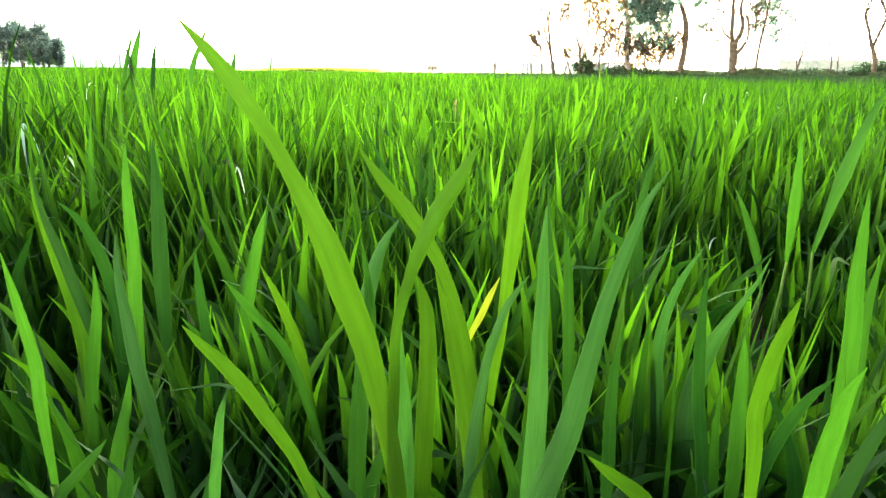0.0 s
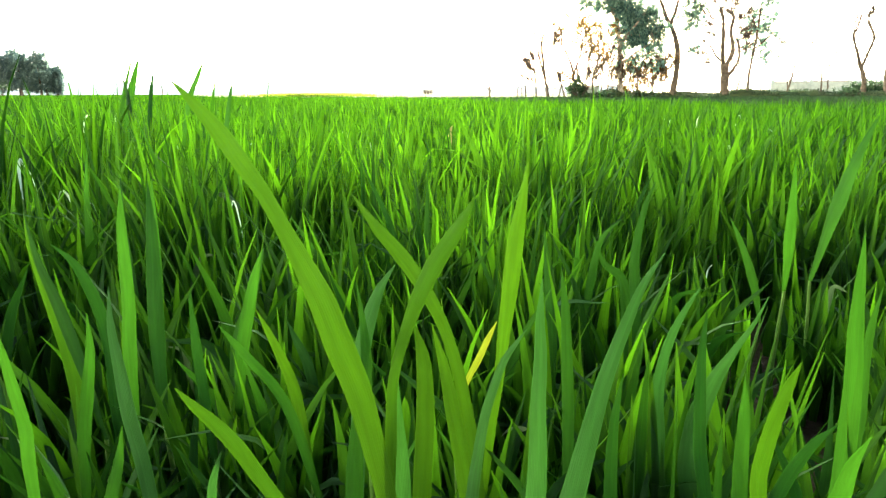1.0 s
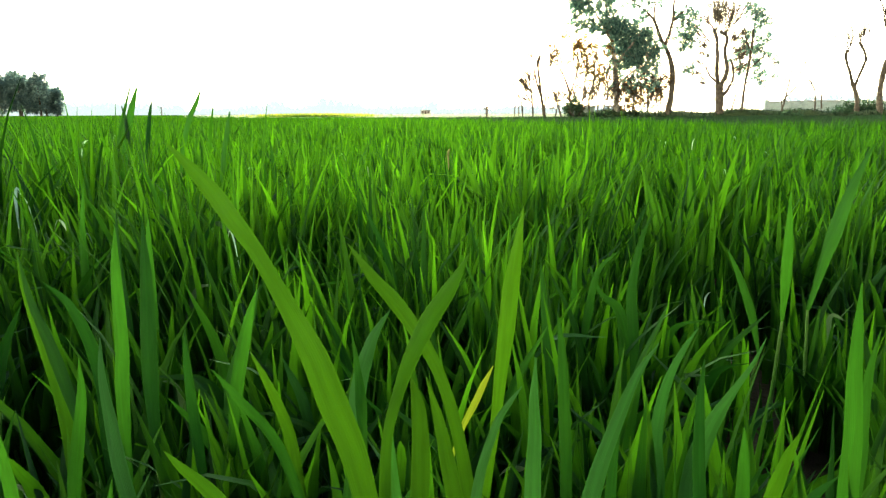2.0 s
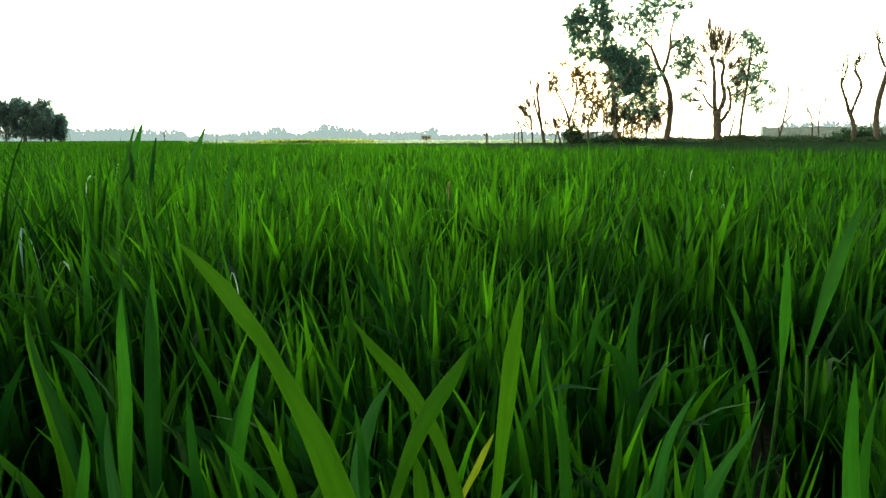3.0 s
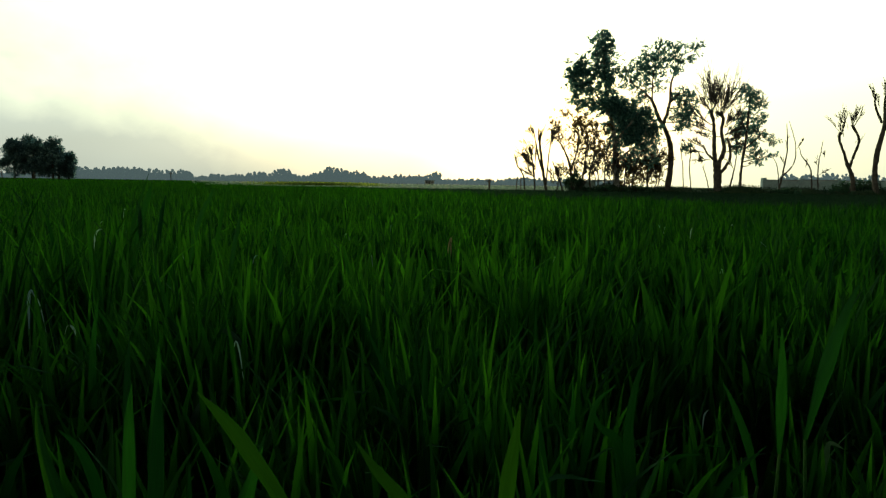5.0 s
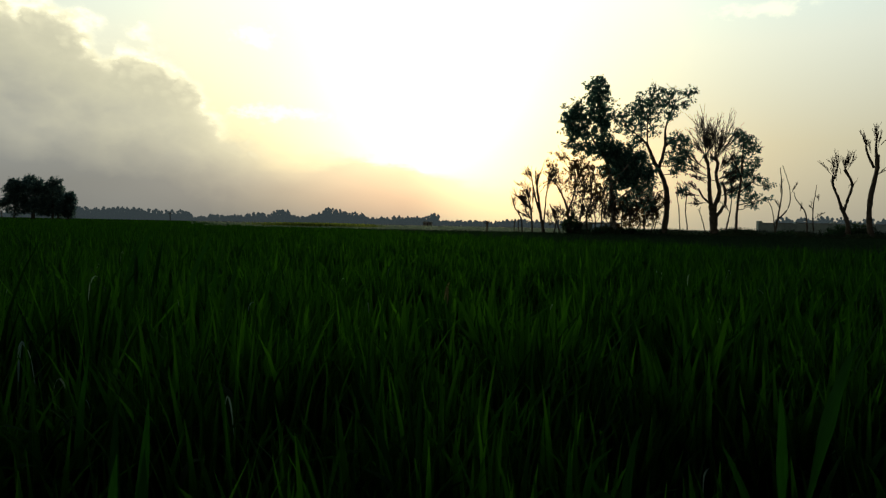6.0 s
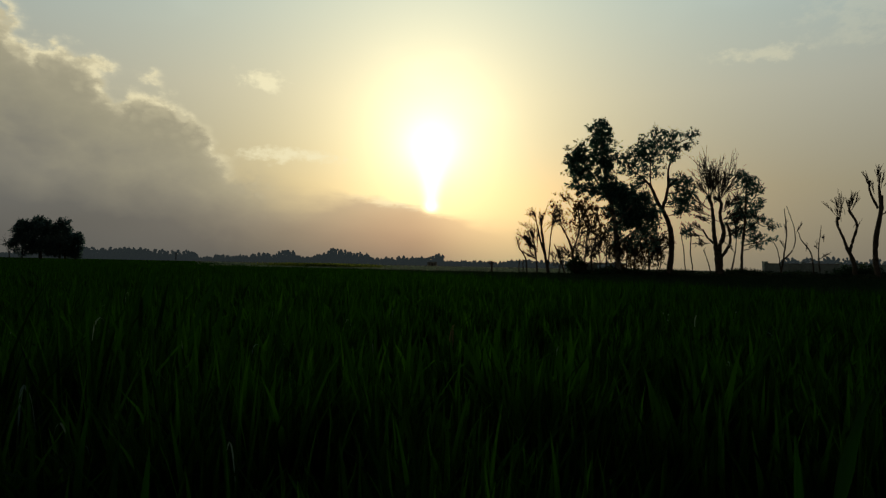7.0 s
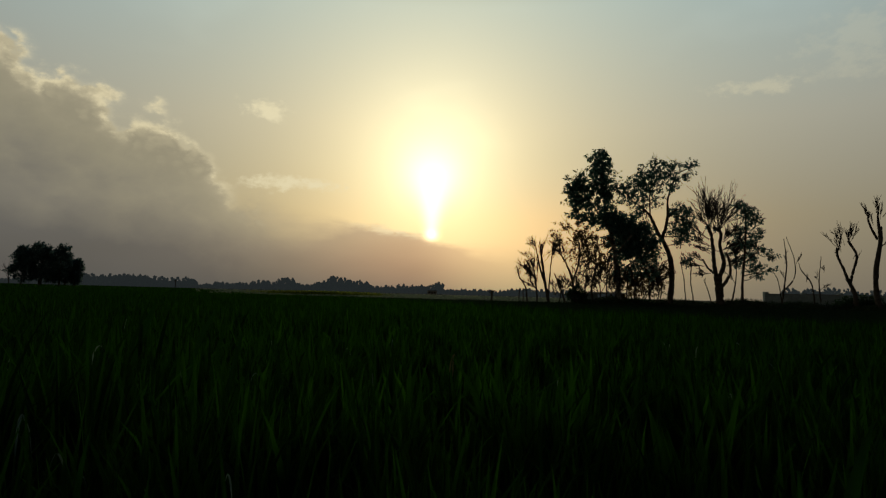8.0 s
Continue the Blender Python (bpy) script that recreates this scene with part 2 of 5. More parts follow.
def plain_look(dark, light, scale, rough=0.9, relief=0.02):
    def build(n):
        where = n.add("ShaderNodeTexCoord").outputs["Object"]
        big, small = n.noise(where, scale, 4.0), n.noise(where, scale * 9, 5.0, 0.65)
        f = n.math("ADD", n.math("MULTIPLY", big, 0.5), n.math("MULTIPLY", small, 0.5))
        p = n.add("ShaderNodeBsdfPrincipled", Roughness=rough)
        p.inputs["Specular IOR Level"].default_value = 0.15
        n.put(p.inputs["Base Color"], n.mix(n.step(f, 0.35, 0.65), dark, light))
        bump = n.add("ShaderNodeBump", Strength=0.6, Distance=relief)
        n.put(bump.inputs["Height"], small)
        n.put(p.inputs["Normal"], bump.outputs[0])
        return p.outputs[0]
    return build


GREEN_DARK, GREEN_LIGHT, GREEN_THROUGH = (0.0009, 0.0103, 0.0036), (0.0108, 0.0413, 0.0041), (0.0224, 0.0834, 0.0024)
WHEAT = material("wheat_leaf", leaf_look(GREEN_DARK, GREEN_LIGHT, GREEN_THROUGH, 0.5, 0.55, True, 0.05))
# Paler copy of the wheat leaf: sky sheen is put into the base colour.
WHEAT_SHEEN = material("wheat_leaf_sheen", leaf_look((0.0060, 0.0232, 0.0095), (0.0146, 0.0473, 0.0172), (0.0112, 0.0516, 0.0052), 0.35, 0.45, False, 0.15, 0.4))
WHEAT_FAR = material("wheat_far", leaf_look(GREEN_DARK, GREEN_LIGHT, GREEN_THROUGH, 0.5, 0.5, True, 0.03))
# Darker copy for single plants: shade low in the crop is in the colour.
WHEAT_SHADED = material("wheat_leaf_shaded", leaf_look((0.0008, 0.0086, 0.0036), (0.0060, 0.0310, 0.0052), (0.0108, 0.0499, 0.0028), 0.45, 0.5, False, 0.06, 0.85))
# Brighter yellow-green copy of the wheat leaf, with backlight put into its colour.
BACKLIT_GREEN = material("backlit_leaf", leaf_look((0.0047, 0.0198, 0.0022), (0.0090, 0.0292, 0.0030), (0.0189, 0.0619, 0.0017), 0.58, 0.45, False, 0.08, 0.5))
YELLOWED = material("yellowed_leaf", leaf_look((0.05, 0.065, 0.01), (0.09, 0.11, 0.015), (0.12, 0.17, 0.008), 0.5, 0.4, False))
PALE = material("pale_leaf", leaf_look((0.03, 0.055, 0.03), (0.07, 0.11, 0.06), (0.03, 0.07, 0.02), 0.3, 0.3, False))
# Pale stray blades: white glints on the crop are put into this colour.
GLINT_PALE = material("glint_leaf", leaf_look((0.10, 0.155, 0.125), (0.20, 0.28, 0.225), (0.17, 0.26, 0.195), 0.4, 0.35, False, 0.3))
STRAW = material("pale_straw", plain_look((0.16, 0.12, 0.06), (0.40, 0.33, 0.18), 30, 0.8, 0.002))
STEM = material("wheat_stem", plain_look((0.03, 0.09, 0.015), (0.07, 0.16, 0.03), 25, 0.6, 0.001))
# Soil darkened well down: the crop's shade on it is put into the colour.
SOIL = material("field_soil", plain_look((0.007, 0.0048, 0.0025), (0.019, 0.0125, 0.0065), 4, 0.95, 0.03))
BARK = material("tree_bark", plain_look((0.03, 0.024, 0.018), (0.12, 0.10, 0.08), 4, 0.9, 0.02))
PALE_BARK = material("pale_bark", plain_look((0.10, 0.09, 0.075), (0.30, 0.28, 0.24), 3, 0.85, 0.02))
TREE_LEAF = material("tree_leaf", leaf_look((0.05, 0.11, 0.09), (0.10, 0.18, 0.15), (0.17, 0.32, 0.24), 0.45, 0.5))
# Leaves of the far clump, paled: distance haze is put into the colour.
HAZED_LEAF = material("hazed_clump_leaf", leaf_look((0.08, 0.13, 0.12), (0.14, 0.20, 0.18), (0.18, 0.28, 0.24), 0.4, 0.6))
BUSH_LEAF = material("bush_leaf", leaf_look((0.02, 0.04, 0.022), (0.05, 0.085, 0.042), (0.05, 0.10, 0.045), 0.4, 0.6))
DRY_LEAF = material("autumn_leaf", leaf_look((0.06, 0.04, 0.015), (0.15, 0.09, 0.03), (0.22, 0.12, 0.02), 0.35, 0.6))
BRICKWORK = material("old_brick", plain_look((0.30, 0.36, 0.36), (0.48, 0.56, 0.56), 2.5, 0.95, 0.02))
PLASTER = material("weathered_plaster", plain_look((0.25, 0.24, 0.22), (0.45, 0.43, 0.39), 1.5, 0.9, 0.01))
BANK_GRASS = material("bank_grass", plain_look((0.02, 0.035, 0.012), (0.05, 0.075, 0.025), 3, 0.95, 0.05))
MUSTARD = material("mustard_field", leaf_look((0.08, 0.13, 0.025), (0.22, 0.24, 0.035), (0.22, 0.26, 0.035), 0.5, 0.7))
# Far ground cover: the mist over it is put into this pale colour.
MIST_PALE = material("mist_pale_field", leaf_look((0.20, 0.24, 0.18), (0.34, 0.38, 0.30), (0.20, 0.26, 0.16), 0.4, 0.8))
ROUGH_GRASS = material("rough_grass", leaf_look((0.006, 0.014, 0.008), (0.017, 0.032, 0.015), (0.013, 0.030, 0.011), 0.4, 0.6))
POST_WOOD = material("post_wood", plain_look((0.05, 0.04, 0.03), (0.14, 0.11, 0.08), 8, 0.9, 0.01))


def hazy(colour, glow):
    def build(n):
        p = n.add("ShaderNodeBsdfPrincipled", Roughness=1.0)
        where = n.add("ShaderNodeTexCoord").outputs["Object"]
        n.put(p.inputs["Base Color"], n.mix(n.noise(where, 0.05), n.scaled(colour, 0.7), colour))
        # Distance haze is put in as a weak blue-grey emission.
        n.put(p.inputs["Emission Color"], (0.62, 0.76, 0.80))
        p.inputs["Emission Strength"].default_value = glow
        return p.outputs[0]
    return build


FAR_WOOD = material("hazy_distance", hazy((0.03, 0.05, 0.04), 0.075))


# ---- mesh tools ----
def mesh_object(name, verts, faces, mat, parent=None, label="", uv=None, smooth=True):
    me = bpy.data.meshes.new(name)
    verts, faces = np.asarray(verts, np.float32), np.asarray(faces, np.int32)
    k = faces.shape[1]
    me.vertices.add(len(verts)), me.loops.add(faces.size), me.polygons.add(len(faces))
    me.vertices.foreach_set("co", verts.ravel())
    me.loops.foreach_set("vertex_index", faces.ravel())
    me.polygons.foreach_set("loop_start", np.arange(0, faces.size, k, dtype=np.int32))
    me.polygons.foreach_set("use_smooth", np.full(len(faces), smooth))
    if uv is not None:
        layer = me.uv_layers.new(name="UVMap")
        layer.data.foreach_set("uv", np.asarray(uv, np.float32)[faces.ravel()].ravel())
    me.materials.append(mat)
    me.update(calc_edges=True)
    me.validate()
    ob = new(name, me)
    if parent:
        ob.parent = parent
    if label:
        ob["label"] = label
    return ob


def part(name, bm, mat, parent, label=""):
    """Links a bmesh as one mesh object under a thing or a part."""
    me = bpy.data.meshes.new(name)
    bm.to_mesh(me)
    bm.free()
    me.materials.append(mat)
    ob = new(name, me)
    ob.parent = parent
    if label:
        ob["label"] = label
    return ob


def empty(name, x, y, z=0.0):
    ob = new(name)
    ob.empty_display_size = 0.1
    ob.location = (x, y, z)
    return ob


def tube(path, radii, sides=6):
    """Vertices and quads of a tapered tube along a path."""
    path, radii = np.asarray(path, float), np.asarray(radii, float)
    t = np.gradient(path, axis=0)
    t /= np.linalg.norm(t, axis=1, keepdims=True) + 1e-9
    ref = np.where(np.abs(t[:, 2:3]) > 0.9, np.array([[1.0, 0, 0]]), np.array([[0, 0, 1.0]]))
    u = np.cross(t, ref)
    u /= np.linalg.norm(u, axis=1, keepdims=True) + 1e-9
    v = np.cross(t, u)
    a = np.linspace(0, 2 * np.pi, sides, endpoint=False)
    ring = path[:, None] + radii[:, None, None] * (np.cos(a)[None, :, None] * u[:, None] + np.sin(a)[None, :, None] * v[:, None])
    m = len(path)
    i, j = np.meshgrid(np.arange(m - 1), np.arange(sides), indexing="ij")
    k = (j + 1) % sides
    faces = np.stack([i * sides + j, i * sides + k, (i + 1) * sides + k, (i + 1) * sides + j], -1).reshape(-1, 4)
    return ring.reshape(-1, 3), faces


def joined(pieces):
    verts, faces, n = [], [], 0
    for v, f in pieces:
        verts.append(v), faces.append(f + n)
        n += len(v)
    return np.concatenate(verts), np.concatenate(faces)


def smooth_path(points, count):
    """A smooth curve through the points."""
    p = np.asarray(points, float)
    p = np.concatenate([[2 * p[0] - p[1]], p, [2 * p[-1] - p[-2]]])
    out = []
    spans = len(p) - 3
    for s in np.linspace(0, spans - 1e-6, count):
        i, t = int(s), s - int(s)
        a, b, c, d = p[i:i + 4]
        out.append(0.5 * (2 * b + (c - a) * t + (2 * a - 5 * b + 4 * c - d) * t * t + (3 * b - a - 3 * c + d) * t ** 3))
    return np.array(out)


def leaf_mesh(path, width, face=0.0, twist=0.0, count=12, fold=0.3, widths=None):
    """A blade along a path from its base to its tip; face turns it from the crossways direction, twist turns it on the way."""
    p = smooth_path(path, count)
    s = np.linspace(0, 1, count)
    t = np.gradient(p, axis=0)
    t /= np.linalg.norm(t, axis=1, keepdims=True)
    side = np.cross(t, np.array([0.0, 1.0, 0.0]))
    side /= np.linalg.norm(side, axis=1, keepdims=True) + 1e-9
    back = np.cross(side, t)
    ang = face + twist * s + 0.05 * np.sin(s * 5 + p[0, 0] * 400)
    d = np.cos(ang)[:, None] * side + np.sin(ang)[:, None] * back
    nrm = -np.sin(ang)[:, None] * side + np.cos(ang)[:, None] * back
    if widths is None:
        w = 0.5 * width * np.clip(0.3 + 2.2 * s, 0, 1) * np.clip((1 - s) / 0.6, 0, 1) ** 0.8
    else:
        w = 0.5 * np.interp(s, np.linspace(0, 1, len(widths)), widths)
    w = np.maximum(w, 0.0002)
    rows = np.stack([p - d * w[:, None] + nrm * (fold * w)[:, None], p, p + d * w[:, None] + nrm * (fold * w)[:, None]], 1)
    i, j = np.meshgrid(np.arange(count - 1), np.arange(2), indexing="ij")
    faces = np.stack([i * 3 + j, i * 3 + j + 1, (i + 1) * 3 + j + 1, (i + 1) * 3 + j], -1).reshape(-1, 4)
    uv = np.stack([np.tile([0, 0.5, 1], count), np.repeat(s, 3)], 1)
    return rows.reshape(-1, 3), faces, uv


def blade_sheet(rng, x, y, height, width, segments, fold, droop=1.0):
    """Many blades at once: vertices, quads and coordinates."""
    n = len(x)
    phi = rng.uniform(0, 2 * np.pi, n)
    lean0 = rng.uniform(0.0, 0.2, n)
    bend = rng.gamma(1.2, 0.17, n) * droop
    s = np.linspace(0, 1, segments + 1)
    ang = lean0[:, None] + bend[:, None] * s[None] ** 2.2 * 1.6
    length = height / np.cos(np.minimum(lean0 + bend * 0.45, 1.2))
    ds = length[:, None] / segments
    hor = np.concatenate([np.zeros((n, 1)), np.cumsum(np.sin(ang[:, 1:]) * ds, 1)], 1)
    ver = np.concatenate([np.zeros((n, 1)), np.cumsum(np.cos(ang[:, 1:]) * ds, 1)], 1)
    c, d = np.cos(phi)[:, None], np.sin(phi)[:, None]
    p = np.stack([x[:, None] + hor * c, y[:, None] + hor * d, ver + 0.0 * c], -1)
    turn = phi[:, None] + np.pi / 2 + rng.normal(0, 0.5, n)[:, None] + rng.normal(0, 0.55, n)[:, None] * s[None]
    w = 0.5 * width[:, None] * np.clip(0.5 + 1.8 * s, 0, 1)[None] * (np.clip((1 - s) / 0.55, 0, 1) ** 0.85)[None]
    w = np.maximum(w, 0.0003)
    side = np.stack([np.cos(turn), np.sin(turn), 0 * turn], -1) * w[..., None]
    if fold:
        up = np.stack([-c * np.cos(ang), -d * np.cos(ang), np.sin(ang)], -1) * (0.3 * w)[..., None]
        rows, k = np.stack([p - side + up, p, p + side + up], 2), 3
    else:
        rows, k = np.stack([p - side, p + side], 2), 2
    b, i, j = np.meshgrid(np.arange(n), np.arange(segments), np.arange(k - 1), indexing="ij")
    o = b * (segments + 1) * k + i * k + j
    faces = np.stack([o, o + 1, o + k + 1, o + k], -1).reshape(-1, 4)
    uv = np.stack([np.broadcast_to(np.linspace(0, 1, k)[None, None], (n, segments + 1, k)), np.broadcast_to(s[None, :, None], (n, segments + 1, k))], -1)
    return rows.reshape(-1, 3), faces, uv.reshape(-1, 2)


# ---- ground ----
def ground_height(x, y):
    return 0.012 * math.sin(x * 2.1 + 1) * math.sin(y * 1.7) + 0.02 * noise.noise((x * 1.3, y * 1.3, 0))


def make_ground():
    steps = [i * 0.12 for i in range(1, 25)] + [3 * 1.25 ** i for i in range(1, 33)]
    xs = ys = sorted([0.0] + steps + [-v for v in steps])
    verts = [(x, y, ground_height(x, y) if abs(x) < 4 and abs(y) < 4 else 0.0) for y in ys for x in xs]
    w = len(xs)
    faces = [(j * w + i, j * w + i + 1, (j + 1) * w + i + 1, (j + 1) * w + i) for j in range(len(ys) - 1) for i in range(w - 1)]
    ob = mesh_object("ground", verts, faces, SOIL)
    tagged(ob, "bare brown soil of a cultivated wheat field", "ground", kind="structure")


make_ground()


# ---- wheat field ----
def canopy(x, y):
    """Height of the crop's tips at a place: taller on one side close by, thin in a bare gap."""
    h = 0.335 + 0.035 * np.sin(x * 1.7 + 0.6 * y) * np.sin(y * 1.1 + 0.4) + 0.02 * np.sin(x * 5.1 + 1) * np.sin(y * 4.3) + 0.03 * np.sin(x * 14.3 + 2.0 * np.sin(y * 2.7)) * np.sin(y * 8.7 + 1.5 * np.sin(x * 3.1))
    h = h - 0.19 * np.exp(-((x - 0.62) / 0.32) ** 2 - ((y - 1.05) / 0.32) ** 2) - 0.08 * np.exp(-((x - 0.40) / 0.14) ** 2 - ((y - 0.75) / 0.14) ** 2)
    h = h + 0.14 * np.exp(-((x + 1.1) / 0.6) ** 2 - ((y - 1.7) / 0.8) ** 2)
    return h


def thin(x, y):
    """Share of plants that stand at a place."""
    gap = np.exp(-((x - 0.62) / 0.30) ** 2 - ((y - 1.08) / 0.34) ** 2) + np.exp(-((x - 0.42) / 0.17) ** 2 - ((y - 0.74) / 0.16) ** 2) + 0.3 * np.exp(-((x + 0.95) / 0.2) ** 2 - ((y - 1.25) / 0.22) ** 2)
    rows = np.clip(0.75 + 0.5 * np.sin(x * 9.0 + 2 * np.sin(y * 3)), 0.35, 1)
    return np.clip(1 - 0.62 * gap, 0.3, 1) * rows


def wheat_band(name, seed, near, far, margin, density, leaf_width, segments, fold, mat, label, tall=1.0):
    rng = np.random.default_rng(seed)
    half = 0.78 * far + margin
    tufts = int(2 * half * (far - near) * density / 5)
    spread = 0.026 + 0.003 * near
    x = np.repeat(rng.uniform(-half, half, tufts), 5) + rng.normal(0, spread, tufts * 5)
    y = np.clip(np.repeat(rng.uniform(near, far, tufts), 5) + rng.normal(0, spread, tufts * 5), near, far)
    count = len(x)
    keep = (np.abs(x) < 0.78 * y + margin) & (x < (26.5 - y) / 2.24) & (rng.uniform(0, 1, count) < thin(x, y))
    x, y = x[keep], y[keep]
    n = len(x)
    # each tiller carries a few blades
    per = 4
    X = np.repeat(x, per) + rng.normal(0, 0.012, n * per)
    Y = np.repeat(y, per) + rng.normal(0, 0.012, n * per)
    rank = np.tile(np.array([1.0, 0.9, 0.7, 0.48]), n)
    h = canopy(X, Y) * rank * np.repeat(rng.normal(1.0, 0.12, n), per) * rng.normal(1.0, 0.05, n * per) * np.clip(0.74 + 0.5 * (Y - 0.5), 0.7, 1.0) * tall
    w = leaf_width * rng.uniform(0.65, 1.2, n * per)
    v, f, uv = blade_sheet(rng, X, Y, h, w, segments, fold)
    ob = mesh_object(name, v, f, mat, uv=uv)
    return tagged(ob, label, "wheat", kind="stuff")


WHEAT_LABEL = "dense young green wheat crop growing in brown soil"
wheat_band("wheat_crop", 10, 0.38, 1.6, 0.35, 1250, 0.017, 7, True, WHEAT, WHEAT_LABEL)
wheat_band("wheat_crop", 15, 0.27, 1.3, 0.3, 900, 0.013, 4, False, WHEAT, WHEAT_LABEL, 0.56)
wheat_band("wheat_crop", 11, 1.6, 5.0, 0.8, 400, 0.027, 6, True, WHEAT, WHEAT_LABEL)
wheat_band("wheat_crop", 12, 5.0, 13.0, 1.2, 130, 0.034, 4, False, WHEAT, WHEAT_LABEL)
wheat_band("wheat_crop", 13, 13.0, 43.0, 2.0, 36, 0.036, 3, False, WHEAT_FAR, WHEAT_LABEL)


def wheat_round_about(seed):
    """The crop to the sides and behind, closer near the path and coarser far off."""
    rng = np.random.default_rng(seed)
    count = 90000
    x, y = rng.uniform(-48, 48, count), rng.uniform(-14, 43, count)
    keep = (np.abs(x) > 0.78 * np.maximum(y, 0) + 0.9) & (np.hypot(x, y) > 5.0) & (x < (26.5 - y) / 2.24)
    x, y = x[keep], y[keep]
    v, f, uv = blade_sheet(rng, x, y, canopy(x, y) * rng.normal(0.95, 0.1, len(x)), rng.uniform(0.03, 0.06, len(x)), 2, False)
    tagged(mesh_object("wheat_crop", v, f, WHEAT_FAR, uv=uv), WHEAT_LABEL, "wheat", kind="stuff")
    count = 52000
    x, y = rng.uniform(-6.5, 6.5, count), rng.uniform(-6.5, 6.5, count)
    keep = (np.abs(x) > 0.78 * np.maximum(y, 0) + 0.3) & ((y < -0.3) | (np.abs(x) > 0.35)) & (np.hypot(x, y) < 6.5)
    keep &= ~((np.abs(x) < 0.78 * y + 0.8) & (y > 1.6))
    x, y = x[keep], y[keep]
    h = canopy(x, y) * rng.choice([1.0, 0.85, 0.6], len(x)) * rng.normal(1.0, 0.1, len(x))
    v, f, uv = blade_sheet(rng, x, y, h, rng.uniform(0.009, 0.017, len(x)), 4, False)
    tagged(mesh_object("wheat_crop", v, f, WHEAT, uv=uv), WHEAT_LABEL, "wheat", kind="stuff")


wheat_round_about(14)


def wheat_plant(x, y, top, seed, leaves=5, width=0.0138, label="young wheat plant with upright green blades"):
    """One plant: a short stem and single blades, each a part."""
    rng = np.random.default_rng(seed)
    plant = empty("wheat_plant", x, y)
    tagged(plant, label, "wheat plant", "wheat plants close by")
    stem_top = top * 0.45
    v, f = tube([(0, 0, -0.02), (0.003, 0.002, stem_top * 0.5), (0.006, 0.0, stem_top)], [0.0028, 0.0026, 0.0018], 6)
    mesh_object("stem", v, f, STEM, plant)
    for i in range(leaves):
        share = (1.0, 0.93, 0.8, 0.62, 0.5, 0.4)[i]
        phi = i * 2.6 + rng.uniform(0, 1.2)
        start = stem_top * rng.uniform(0.35, 0.95)
        tip = top * share * rng.uniform(0.92, 1.05)
        out = rng.uniform(0.02, 0.09) + 0.02 * i
        mid = np.array([math.cos(phi) * out * 0.35, math.sin(phi) * out * 0.35, start + (tip - start) * 0.6])
        end = np.array([math.cos(phi) * out, math.sin(phi) * out, tip if rng.uniform() < 0.75 else tip * 0.85])
        if rng.uniform() < 0.22:
            end = np.array([math.cos(phi) * out * 1.7, math.sin(phi) * out * 1.7, tip * 0.72])
        v, f, uv = leaf_mesh([(0.003, 0, start), mid, end], width * rng.uniform(0.7, 1.15), rng.uniform(-0.8, 0.8), rng.uniform(-0.9, 0.9), 9)
        mesh_object("leaf", v, f, WHEAT_SHADED, plant, uv=uv)
    return plant


def near_wheat():
    rng = np.random.default_rng(5)
    kinds = [wheat_plant(-0.9 - 0.1 * k, 0.3 + 0.03 * k, 0.36, 40 + k, 4 + k % 2) for k in range(9)]
    made = 0
    while made < 60:
        y = rng.uniform(0.25, 0.52)
        x = rng.uniform(-0.8, 0.8) * y
        top = 0.47 - 0.42 * y - rng.uniform(0.0, 0.10)
        plant = copy_thing(kinds[made % 9], pose(x, y, 0, rng.normal(0, 3), rng.normal(0, 3), rng.uniform(0, 360)))
        plant.scale = (0.8, 0.8, top / 0.36)
        made += 1
    while made < 225:
        x, y = rng.uniform(-1.6, 1.6), rng.uniform(0.45, 1.55)
        if abs(x) > 0.78 * y + 0.25 or rng.uniform() > float(thin(x, y)):
            continue
        tall = float(canopy(x, y)) * rng.uniform(0.88, 1.12) / 0.36
        if y < 0.62:
            tall *= 0.66 + 0.8 * (y - 0.34)
        plant = copy_thing(kinds[made % 9], pose(x, y, 0, rng.normal(0, 4), rng.normal(0, 4), rng.uniform(0, 360)))
        plant.scale = (1, 1, tall)
        made += 1


near_wheat()


def hero(points, width=0.0, face=0.0, twist=0.0, mat=None, label="tall wheat plant with a broad green blade"):
    """A plant whose upper blade runs from the tip down through the given places; a fourth number is the blade's width there in millimetres."""
    places = [np.array(q[:3]) for q in points]
    low = places[-1]
    root = np.array([low[0] * 1.02, low[1] + 0.02, 0.0])
    plant = empty("wheat_plant", root[0], root[1])
    tagged(plant, label, "wheat plant", "wheat plants close by")
    path = [q - root for q in places[::-1]]
    way = (path[0] - path[1]) / np.linalg.norm(path[0] - path[1]) * 0.7 - (0, -0.05, 0.3)
    under = path[0] + way * min(0.10, path[0][2] * 0.6, 0.6 * np.linalg.norm(path[-1] - path[0]))
    v, f = tube([(0, 0, -0.02), under * (0.4, 0.4, 0.5), under], [0.003, 0.0028, 0.0018], 6)
    mesh_object("stem", v, f, STEM, plant)
    widths = [points[-1][3] * 0.0005] + [q[3] * 0.00088 for q in points[::-1]] if len(points[0]) > 3 else None
    v, f, uv = leaf_mesh([under] + path, width, face, twist, 6 * len(points), 0.3, widths)
    mesh_object("leaf", v, f, mat or WHEAT_SHADED, plant, uv=uv)
    return plant


